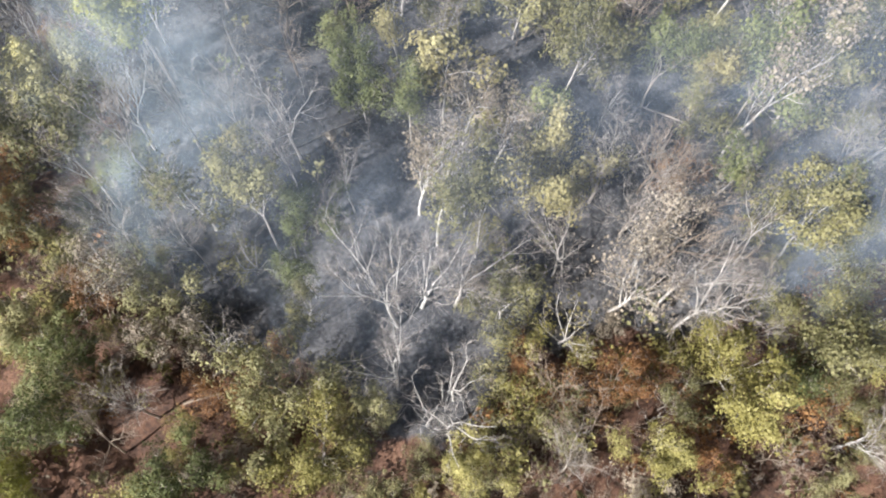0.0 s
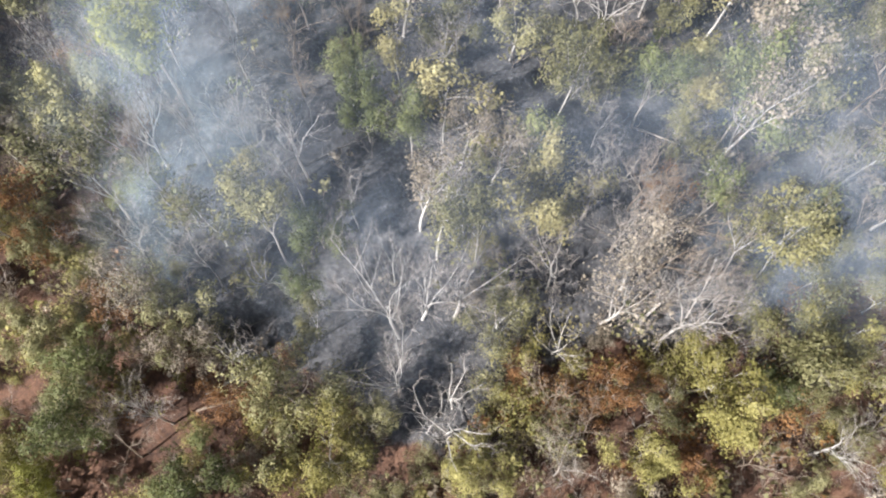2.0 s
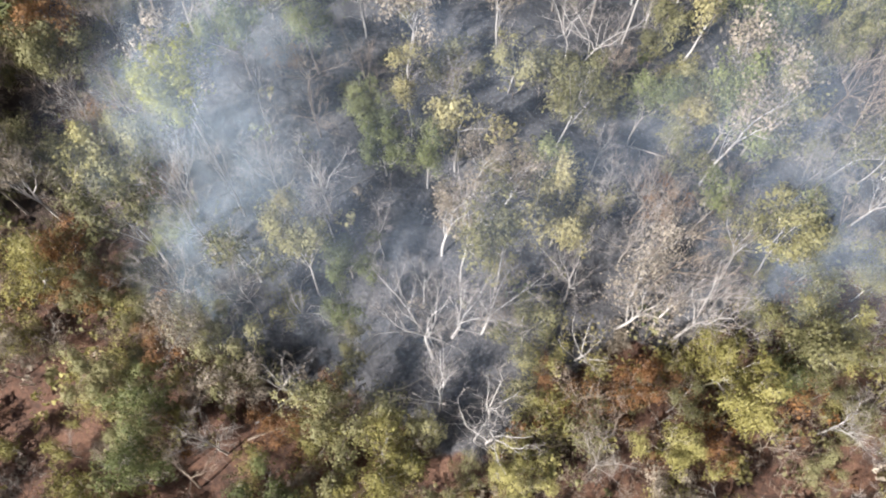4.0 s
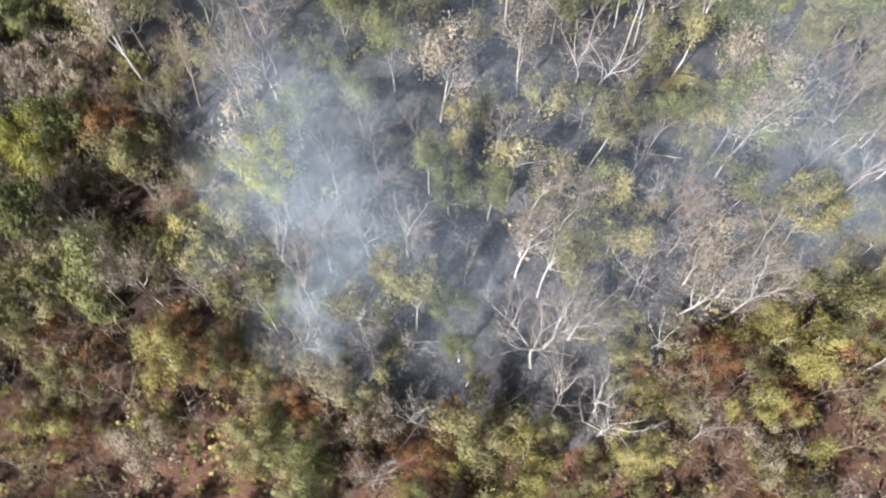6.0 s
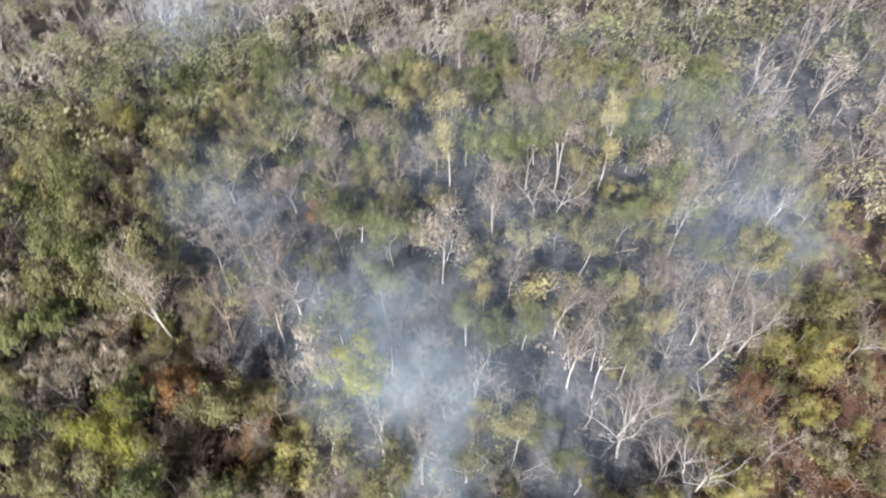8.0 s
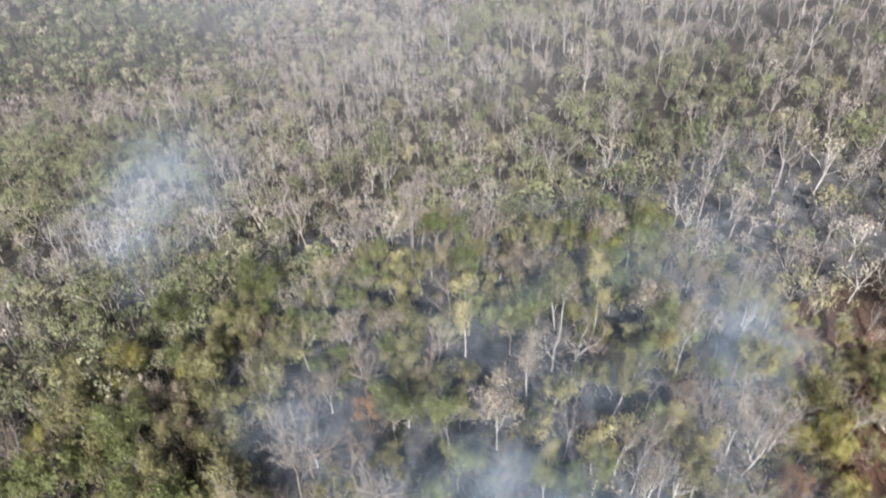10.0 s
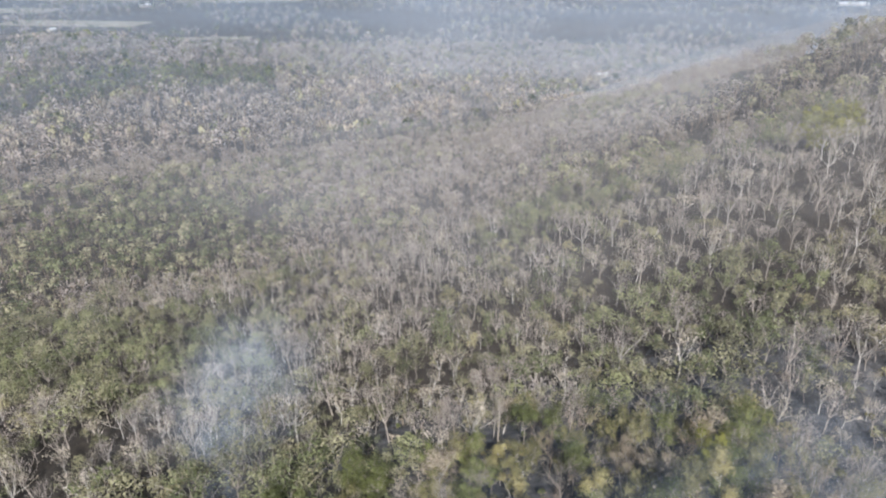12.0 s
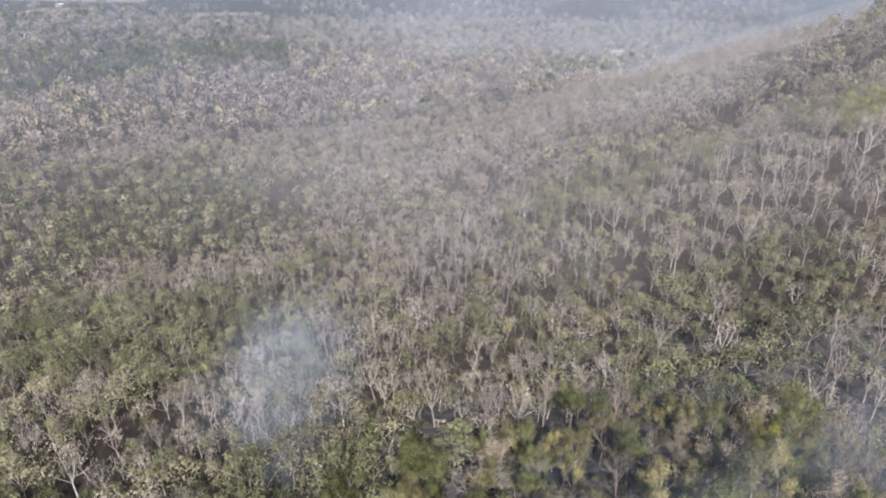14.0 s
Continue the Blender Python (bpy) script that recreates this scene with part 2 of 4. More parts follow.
def sheet(name, n, lift, mats, reach=4600.0, centre=(60.0, 90.0)):
    """A sheet over the land, fine in the middle, that reaches the horizon."""
    s = np.linspace(-1, 1, n)
    away = 330.0 * s + (reach - 330.0) * np.sign(s) * np.abs(s) ** 5
    gx, gy = np.meshgrid(centre[0] + away, centre[1] + away)
    gz = height(gx, gy) + lift
    verts = np.stack([gx.ravel(), gy.ravel(), gz.ravel()], 1)
    i = (np.arange(n - 1)[:, None] * n + np.arange(n - 1)).ravel()
    faces = np.stack([i, i + 1, i + n + 1, i + n], 1)
    me = mesh_of(name, verts, faces, mats)
    me.polygons.foreach_set("use_smooth", np.ones(len(faces), bool))
    return me, gx.ravel(), gy.ravel()


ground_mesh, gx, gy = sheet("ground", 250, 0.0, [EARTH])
burn = np.clip(0.5 + burnt_depth(gx, gy) / np.where(gy > 85, 60.0, 5.0), 0, 1) * np.exp(-((np.maximum(np.hypot(gx - 10, gy - 40) - 60, 0) / 60.0) ** 2))
ground_mesh.attributes.new("burnt", "FLOAT", "POINT").data.foreach_set("value", burn.astype(np.float32))
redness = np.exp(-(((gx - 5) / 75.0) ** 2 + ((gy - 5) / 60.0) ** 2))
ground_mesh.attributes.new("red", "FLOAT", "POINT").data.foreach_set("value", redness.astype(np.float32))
ground = tagged(new("ground", ground_mesh), "red-brown forest floor with dry litter and black burnt patches", "ground", kind="structure")


# ---- trees ----
def ring_tube(points, radii, sides, verts, faces):
    """A tapered tube along a line of points."""
    points = [np.asarray(p, float) for p in points]
    base = len(verts)
    for k, (p, r) in enumerate(zip(points, radii)):
        a = points[min(k + 1, len(points) - 1)] - points[max(k - 1, 0)]
        a = a / (np.linalg.norm(a) + 1e-9)
        u = np.cross(a, (0.31, 0.95, 0.05) if abs(a[1]) < 0.9 else (1.0, 0.0, 0.1))
        u /= np.linalg.norm(u) + 1e-9
        v = np.cross(a, u)
        for q in range(sides):
            w = 2 * math.pi * q / sides
            verts.append(p + r * (math.cos(w) * u + math.sin(w) * v))
    for k in range(len(points) - 1):
        for q in range(sides):
            a, b = base + k * sides + q, base + k * sides + (q + 1) % sides
            faces.append((a, b, b + sides, a + sides))


def bend(rng, start, way, length, steps, wander, lift):
    """A wandering line that turns slowly upwards."""
    line, way = [np.array(start, float)], np.array(way, float)
    for _ in range(steps):
        way = way + rng.normal(0, wander, 3) + (0, 0, lift)
        way /= np.linalg.norm(way)
        line.append(line[-1] + way * length / steps)
    return line


def aside(rng, way, angle):
    """A way that leaves another at an angle."""
    way = np.array(way, float)
    side = np.cross(way, rng.normal(0, 1, 3))
    side /= np.linalg.norm(side) + 1e-9
    return way * math.cos(angle) + side * math.sin(angle)


def skeleton_of(seed, tall, fork, limbs, open_angle, sub, twigs, thick, crooked=0.16, lean=0.04):
    """Trunk, limbs and branches as lines with radii, and the twigs as starts and ends."""
    rng = np.random.default_rng(seed)
    lines, tips = [], []
    stem = bend(rng, (0, 0, -0.3), (rng.normal(0, lean), rng.normal(0, lean), 1), tall * fork + 0.3, 5, crooked * 0.35, 0.05)
    lines.append((stem, np.linspace(thick * 1.15, thick * 0.72, 6), 6))
    spin = rng.uniform(0, 6.28)
    for k in range(limbs):
        angle = spin + 6.283 * k / limbs + rng.normal(0, 0.35)
        out = open_angle * rng.uniform(0.5, 1.25) * (0.3 if k == 0 else 1.0)
        way = (math.sin(out) * math.cos(angle), math.sin(out) * math.sin(angle), math.cos(out))
        at = stem[-1] if k < 3 else stem[int(rng.integers(3, 6))]
        long = tall * (1 - fork) * rng.uniform(0.72, 1.05)
        limb = bend(rng, at, way, long, 5, crooked, 0.10)
        r = thick * rng.uniform(0.38, 0.55)
        lines.append((limb, np.linspace(r, r * 0.2, 6), 4))
        for j in range(sub):
            s = 0.7 + (j + rng.uniform(0, 1)) / sub * 4.2
            i = min(int(s), 4)
            p = limb[i] + (limb[i + 1] - limb[i]) * (s - i)
            w = aside(rng, (limb[i + 1] - limb[i]) / (np.linalg.norm(limb[i + 1] - limb[i]) + 1e-9), rng.uniform(0.5, 1.1))
            branch = bend(rng, p, w, long * rng.uniform(0.34, 0.58) * (1.15 - 0.13 * s), 2, crooked * 1.4, 0.14)
            rb = r * 0.40 * (1.1 - 0.14 * s)
            lines.append((branch, np.linspace(rb, rb * 0.35, 3), 3))
            straight = (branch[-1] - branch[0]) / (np.linalg.norm(branch[-1] - branch[0]) + 1e-9)
            for q in range(twigs):
                f = rng.uniform(0.15, 1.0) * 1.99
                i2 = int(f)
                p2 = branch[i2] + (branch[i2 + 1] - branch[i2]) * (f - i2)
                w2 = aside(rng, straight, rng.uniform(0.3, 1.1)) + (0, 0, 0.15)
                tips.append((p2, p2 + w2 * long * rng.uniform(0.10, 0.26), max(0.016, rb * 0.30), limb[2] * 0.45 + limb[4] * 0.55))
    return lines, tips, rng


def wood_mesh(name, lines, mat):
    verts, faces = [], []
    for line, radii, sides in lines:
        ring_tube(line, radii, sides, verts, faces)
    me = mesh_of(name, verts, faces, [mat])
    me.polygons.foreach_set("use_smooth", np.ones(len(faces), bool))
    return me


def spikes(rng, starts, ends, radii, shoots=True):
    """Fine twigs: thin spikes, each with a side shoot."""
    way = ends - starts
    long = np.linalg.norm(way, axis=1)[:, None]
    side = np.cross(way, rng.normal(0, 1, way.shape))
    side /= np.linalg.norm(side, axis=1)[:, None] + 1e-9
    shoot = starts + way * rng.uniform(0.35, 0.7, long.shape)
    if shoots:
        starts, ends = np.concatenate([starts, shoot]), np.concatenate([ends, shoot + way * 0.4 + side * long * 0.45])
        radii = np.concatenate([radii, radii * 0.75])
    radii = radii[:, None]
    way = ends - starts
    u = np.cross(way, (0.3, 0.9, 0.2))
    u /= np.linalg.norm(u, axis=1)[:, None] + 1e-9
    v = np.cross(way, u)
    v /= np.linalg.norm(v, axis=1)[:, None] + 1e-9
    lean = rng.uniform(0, 6.283, len(starts))[:, None]
    w = np.cos(lean) * u + np.sin(lean) * v
    o = np.cos(lean) * v - np.sin(lean) * u
    verts = np.stack([starts + w * radii, starts + (-0.6 * w + 0.8 * o) * radii, starts + (-0.6 * w - 0.8 * o) * radii, ends], 1).reshape(-1, 3)
    i = np.arange(len(starts))[:, None] * 4
    return verts, np.concatenate([i + (0, 1, 3), i + (2, 0, 3)], 1).reshape(-1, 3)


def twig_mesh(name, rng, tips, mat, shoots):
    verts, faces = spikes(rng, np.array([t[0] for t in tips]), np.array([t[1] for t in tips]), np.array([t[2] for t in tips]), shoots)
    return mesh_of(name, verts, faces, [mat])


def leaf_mesh(name, rng, tips, each, size, mat, bunch=24, full=0.8):
    """Leaves in rounded clumps at the ends of most branches, each one a folded blade; each clump has its own tone."""
    ends = np.array([t[1] for t in tips])
    groups = [g for g in np.array_split(np.arange(len(ends)), max(1, len(ends) // bunch)) if each < 4 or each > 13 or rng.random() < full]
    at, out, tones = [], [], []
    for g in groups:
        count = len(g) * (each if each < 4 else round(each * 1.35))
        centre = ends[g].mean(0)
        reach = 0.4 + 0.95 * ends[g].std(0).mean()
        d = rng.normal(0, 1, (count, 3)) + (0, 0, 0.4)
        d /= np.linalg.norm(d, axis=1)[:, None]
        shell = centre + d * (1.0, 1.0, 0.8) * reach * rng.uniform(0.5, 1.15, count)[:, None]
        near = ends[rng.choice(g, count)] + rng.normal(0, 0.24, (count, 3))
        mixed = np.where(rng.random(count)[:, None] < 0.45, shell, near)
        d = mixed - centre + (0, 0, 0.35)
        d /= np.linalg.norm(d, axis=1)[:, None] + 1e-9
        at.append(mixed)
        out.append(d + rng.normal(0, 0.30, (count, 3)) + (0, 0, 0.1))
        tones.append(rng.normal(0, 0.16) + rng.normal(0, 0.10, len(ends))[rng.choice(g, count)])
    at, over, tones = np.concatenate(at), np.concatenate(out), np.concatenate(tones)
    count = len(at)
    across = np.cross(rng.normal(0, 1, (count, 3)) + (0, 0, -0.25), over)
    across /= np.linalg.norm(across, axis=1)[:, None] + 1e-9
    along = np.cross(over, across)
    along /= np.linalg.norm(along, axis=1)[:, None] + 1e-9
    up = np.cross(across, along)
    long = size * rng.uniform(0.6, 1.35, count)[:, None]
    wide = long * rng.uniform(0.26, 0.42, count)[:, None]
    verts = np.stack([at - along * long * 0.5, at + across * wide + up * wide * 0.3, at + along * long * 0.5, at - across * wide + up * wide * 0.3], 1).reshape(-1, 3)
    i = np.arange(count)[:, None] * 4
    faces = np.concatenate([i + (0, 1, 2), i + (0, 2, 3)], 1).reshape(-1, 3)
    me = mesh_of(name, verts, faces, [mat])
    me.attributes.new("tree_tone", "FLOAT", "POINT").data.foreach_set("value", np.repeat(tones, 4).astype(np.float32))
    return me


def part(name, data, parent, label=""):
    ob = new(name, data)
    ob.parent = parent
    if label:
        ob["label"] = label
    return ob


SHAPES = {
    # tall, fork, limbs, opening, branches, twigs, thickness
    "spread": (11.0, 0.38, 5, 0.80, 7, 9, 0.125),
    "upright": (12.5, 0.45, 5, 0.48, 7, 9, 0.13),
    "round": (9.0, 0.30, 6, 0.90, 6, 8, 0.12),
    "fork": (12.5, 0.34, 5, 0.58, 8, 10, 0.15),
    "slim": (11.0, 0.52, 4, 0.42, 6, 9, 0.09),
    "snag": (7.5, 0.28, 6, 0.80, 5, 5, 0.105),
    "tower": (17.0, 0.58, 6, 0.55, 6, 8, 0.15),
    "bush": (4.6, 0.08, 8, 0.95, 5, 6, 0.055),
    "thicket": (3.4, 0.06, 9, 0.85, 4, 7, 0.04),
}
BUILT = {}


def make_tree(kind, shape, seed, bark, leaf=None, each=9, size=0.34, crooked=0.16):
    """One tree with its trunk and its crown; the meshes are shared by all that look alike."""
    key = (shape, seed, bark.name, leaf, each)
    if key not in BUILT:
        lines, tips, rng = skeleton_of(seed, *SHAPES[shape], crooked=crooked)
        wood = wood_mesh("trunk", lines, bark)
        twig = twig_mesh("twigs", rng, tips, TWIG if bark is BARK_PALE else bark, leaf is None or each < 3)
        crown = leaf_mesh("crown", rng, tips, each, size, LEAF[leaf], 3 * SHAPES[shape][5]) if leaf else None
        BUILT[key] = (wood, twig, crown)
    wood, twig, crown = BUILT[key]
    top = new(kind)
    part("trunk", wood, top)
    if crown:
        part("crown", crown, top)
    tagged(part("twigs", twig, top), kind="stuff")
    return top


LABELS = {
    "olive": "slender pale-barked forest tree with sparse olive leaves",
    "green": "forest tree with a green, sunlit leafy crown",
    "gold": "low forest tree with a gold-green sunlit crown",
    "yellow": "forest tree with a golden yellow autumn crown",
    "lime": "young tree with a bright lime-yellow crown",
    "tan": "forest tree with thin dry tan leaves",
    "rust": "tree with withered rust-brown leaves",
    None: "leafless pale grey forest tree with fine twigs",
}


class Kind:
    """A kind of tree: built at its first place, copied to all others."""

    def __init__(self, kind, label, category, group, **how):
        self.kind, self.how, self.first = kind, how, None
        self.tags = (label, category, group)

    def stand(self, x, y, scale=1.0, turn=0.0, sink=0.0, tall=1.0):
        z = float(height(np.float64(x), np.float64(y))) - sink
        m = pose(x, y, z, 0, 0, turn) @ Matrix.Diagonal((scale, scale, scale * tall, 1))
        if self.first is None:
            self.first = make_tree(self.kind, **self.how)
            tagged(self.first, *self.tags)
            self.first.matrix_basis = m
            self.first_m = m
            return self.first
        hold = self.first.matrix_basis.copy()
        self.first.matrix_basis = Matrix.Identity(4)
        made = copy_thing(self.first, m)
        self.first.matrix_basis = hold
        return made


def leafy(shape, seed, leaf, bark=BARK_GREY, each=9, size=0.23, label=None):
    return Kind("leafy_tree", label or LABELS[leaf], "tree", "leafy forest trees", shape=shape, seed=seed, bark=bark, leaf=leaf, each=each, size=size)


def bare(shape, seed, bark=BARK_PALE, label=None, crooked=0.16):
    return Kind("bare_tree", label or LABELS[None], "tree", "leafless forest trees", shape=shape, seed=seed, bark=bark, crooked=crooked)


def shrub(shape, seed, leaf, label, bark=BARK_BROWN, each=6, size=0.2):
    return Kind("shrub", label, "shrub", "undergrowth shrubs", shape=shape, seed=seed, bark=bark, leaf=leaf, each=each, size=size)


taken = []


def free(x, y, gap):
    return all((x - a) ** 2 + (y - b) ** 2 > max(gap, g) ** 2 for a, b, g in taken)


def hero(kind, x, y, scale=1.0, turn=0.0, gap=3.0, tall=1.0):
    taken.append((x, y, gap))
    return kind.stand(x, y, scale, turn, tall=tall)


# The trees that stand out one by one.
hero(leafy("round", 11, "yellow", BARK_PALE, 20, 0.22), 8.9, 26.4, 1.0, 20, 3.6, 1.4)
hero(leafy("round", 12, "green", BARK_PALE, 18, 0.23), -7.0, 36.2, 0.80, 60, 3.0, 1.4)
hero(leafy("tower", 43, "lime", BARK_GREY, 18, 0.27, "tall slender tree with a bright yellow-green crown"), -24.6, 38.9, 0.95, 0, 3.5)
fork_tree = bare("fork", 21, label="tall leafless white-barked tree with forked limbs")
hero(fork_tree, -3.9, 16.2, 1.12, 10, 2.5, 1.08)
hero(bare("fork", 22, label="tall leafless white-barked tree with several stems"), -1.9, 17.9, 1.05, 140, 2.2, 1.08)
hero(fork_tree, 0.9, 18.0, 1.0, 250, 2.2, 1.05)
crooked_snag = bare("snag", 31, label="crooked bleached dead tree standing in ash", crooked=0.34)
hero(crooked_snag, 0.0, 7.6, 1.25, 30, 2.2, 1.2)
hero(crooked_snag, 0.6, 9.9, 1.0, 130, 1.6, 1.15)
hero(crooked_snag, -17.2, 14.0, 0.9, 200, 2.0, 1.1)
hero(bare("snag", 32, label="small bleached dead tree with bent limbs", crooked=0.34), -15.2, 21.6, 0.95, 80, 2.0, 1.1)
hero(leafy("snag", 33, "yellow", BARK_PALE, 2, 0.28, label="bleached crooked small tree with few yellow leaves"), 9.6, 14.8, 0.95, 300, 2.0)
hero(leafy("upright", 14, "tan", BARK_PALE, 2, 0.2), 14.2, 17.7, 1.15, 0, 2.5)
hero(bare("upright", 23, label="straight leafless tree with a pale trunk"), 18.9, 15.8, 1.2, 90, 2.2)
hero(bare("upright", 24, label="straight leafless tree with a pale trunk"), 17.8, 17.5, 1.1, 10, 1.6)
hero(bare("spread", 25), 37.8, 48.0, 1.0, 0, 2.5)
hero(bare("spread", 29, BARK_BROWN, "leafless tree with pinkish-brown fine twigs"), -13.7, 41.2, 0.9, 0, 2.5)
hero(leafy("round", 17, "green", BARK_GREY, 18, 0.27), -6.9, 81.6, 1.05, 0, 3.5)
yellow_bush = shrub("bush", 41, "yellow", "yellow-green leafy bush at the edge of the ash", each=7, size=0.21)
hero(yellow_bush, 3.4, 7.6, 0.55, 0, 1.4)

turns = random.Random(19)


def row(kinds, spots, gap):
    """Trees of like kinds at their own places: x, y, size."""
    for k, (x, y, size) in enumerate(spots):
        hero(kinds[k % len(kinds)], x, y, size, turns.uniform(0, 360), gap * size, turns.uniform(1.1, 1.32))


row([leafy("upright", 101, "green", BARK_PALE, 13, 0.22), leafy("upright", 102, "green", BARK_GREY, 12, 0.22)], [
    (-2.8, 34.3, 0.69), (19.5, 38.1, 0.81), (-11.0, 19.1, 0.57), (-12.6, 62.9, 1.06), (-8.3, 56.1, 0.97), (-13.9, 50.3, 0.84), (-8.5, 39.4, 0.7)], 3.0)
row([leafy("upright", 103, "tan", BARK_PALE, 6, 0.18), leafy("upright", 104, "tan", BARK_PALE, 6, 0.18)], [
    (1.9, 33.0, 0.87), (16.4, 20.8, 1.02), (-24.7, 19.2, 0.86), (-38.7, 64.5, 1.29), (-39.3, 33.2, 1.01), (6.6, 50.9, 1.05)], 3.0)
row([leafy("slim", 105, "olive", BARK_PALE, 11, 0.22), leafy("slim", 106, "olive", BARK_PALE, 12, 0.22)], [
    (11.3, 37.8, 1.05), (-14.4, 23.6, 1.06), (-11.1, 16.3, 0.58), (2.8, 22.4, 0.96), (-28.6, 27.1, 1.15), (22.4, 53.4, 1.35), (29.2, 21.7, 1.1)], 2.6)
row([leafy("slim", 107, "yellow", BARK_PALE, 12, 0.22), leafy("slim", 108, "yellow", BARK_PALE, 11, 0.22)], [
    (-3.9, 41.2, 0.98), (24.1, 37.9, 1.12), (-16.5, 27.5, 0.85), (28.5, 49.3, 1.35), (10.3, 65.7, 1.35)], 2.6)
row([leafy("round", 109, "green", BARK_GREY, 18, 0.22), leafy("round", 110, "green", BARK_GREY, 16, 0.22)], [
    (-11.1, 25.2, 0.73), (-27.9, 12.5, 0.77), (-19.3, 3.9, 0.78), (-38.9, 93.0, 1.3), (36.1, 49.7, 1.3), (57.7, 52.0, 1.3), (-9.8, 126.0, 1.17), (4.5, 117.6, 1.2)], 3.4)
row([bare("spread", 111, BARK_BROWN), bare("spread", 112, BARK_GREY), bare("spread", 113, BARK_BROWN)], [
    (19.1, 24.9, 1.08), (-22.8, 9.0, 0.77), (-25.0, 6.4, 0.71), (8.3, 9.5, 0.68), (8.8, 4.4, 0.74), (11.4, 7.3, 0.58), (-30.7, 18.7, 0.66), (-37.0, 42.8, 0.77), (-33.3, 44.7, 0.78),
    (-28.2, 38.2, 0.81), (-35.1, 31.9, 0.85), (-32.6, 59.5, 1.0), (-53.7, 41.6, 0.72), (-47.1, 44.6, 0.88), (-24.4, 69.4, 1.09), (-1.2, 65.1, 0.9), (2.2, 99.9, 1.05), (19.2, 21.9, 0.95)], 3.0)
row([leafy("round", 114, "olive", BARK_GREY, 17, 0.22), leafy("round", 115, "olive", BARK_PALE, 15, 0.22), leafy("round", 116, "olive", BARK_GREY, 18, 0.22)], [
    (32.7, 20.4, 0.84), (4.7, 16.9, 0.75), (-29.3, 9.9, 0.65), (-12.0, 10.3, 0.93), (-5.8, 8.2, 0.59), (-31.8, 15.4, 0.73), (-22.4, 18.1, 0.75), (-34.8, 24.2, 0.72), (-39.5, 47.4, 1.06),
    (26.3, 40.2, 0.81), (-47.9, 36.3, 0.94), (-53.0, 33.3, 0.91), (29.3, 13.5, 1.03), (-39.3, 109.2, 1.35), (-40.8, 80.1, 1.27), (-38.2, 70.3, 1.25), (-19.4, 85.4, 1.13), (32.8, 36.8, 1.35),
    (-5.0, 110.7, 1.12), (-11.4, 91.4, 0.98), (-1.7, 69.6, 0.98), (-33.2, 115.0, 1.22)], 3.2)
row([leafy("round", 117, "gold", BARK_PALE, 16, 0.21), leafy("round", 118, "gold", BARK_GREY, 17, 0.21)], [
    (-9.1, 5.9, 0.85), (1.7, 3.9, 0.62), (21.4, 11.4, 0.85), (22.5, 8.5, 0.89), (32.1, 14.6, 0.81), (15.5, 5.5, 0.7), (-31.2, 40.3, 0.72), (-26.7, 113.8, 1.12)], 3.2)
row([shrub("bush", 119, "gold", "gold-green leafy bush in dry litter", each=8, size=0.2)], [(-14.1, 8.4, 0.89), (26.5, 46.9, 0.88)], 2.0)
row([leafy("round", 120, "lime", BARK_GREY, 17, 0.22)], [(-30.4, 3.8, 0.57), (-50.4, 50.9, 1.04), (-27.3, 29.9, 0.59), (42.5, 54.5, 1.13)], 3.2)
row([bare("spread", 26, label="leafless white tree with wide crooked limbs", crooked=0.28), bare("spread", 27, label="leafless white tree with one level limb", crooked=0.28)], [
    (31.0, 6.0, 0.78), (15.3, 47.1, 1.1), (-23.1, 57.6, 1.1), (14.8, 50.8, 0.97), (-22.7, 70.2, 0.9)], 3.0)
row([shrub("bush", 121, "rust", "withered rust-brown bush in red litter", each=8, size=0.2)], [
    (16.0, 12.6, 0.74), (19.0, 5.3, 0.89), (5.9, 12.5, 0.62), (-18.6, 10.9, 0.71), (-39.7, 29.3, 1.1), (-49.6, 33.0, 1.04)], 1.8)
row([leafy("round", 122, "rust", BARK_GREY, 11, 0.21)], [(-40.9, 54.7, 1.0), (-27.0, 19.0, 0.68), (13.2, 10.6, 0.7), (-11.6, 69.5, 0.62), (-33.9, 24.3, 0.7)], 3.0)

lime_clump = leafy("round", 44, "lime", BARK_GREY, 16, 0.4, "bright yellow-green tree on the far slope")
for x, y, k in ((224, 74, 1.2), (231, 70, 1.5), (238, 64, 1.3)):
    hero(lime_clump, x, y, k, 40 * k, 4.0)

# Open ground between the crowns.
OPEN = [
    (-1.6, 13.2, 2.4), (0.4, 11.8, 2.0), (-8.0, 22.5, 2.2), (-12.8, 17.6, 2.0),
    (-12.2, 37.1, 3.0), (-8.0, 14.8, 2.5), (-16.7, 19.6, 2.8), (-7.6, 32.5, 2.6), (17.3, 32.1, 2.6), (-19.5, 9.3, 2.6), (-36.8, 13.3, 2.6), (32.6, 12.3, 2.6),
    (20.5, 6.0, 2.0), (4.2, 16.1, 2.2), (-18.4, 12.1, 2.0), (-41.0, 44.7, 3.0), (-30.3, 62.4, 3.2), (-26.0, 72.0, 2.6), (-40.9, 107.9, 3.4), (10.6, 75.3, 3.4),
    (22.2, 37.2, 3.0), (1.1, 86.1, 3.0), (19.4, 41.2, 2.4),
]
taken += OPEN

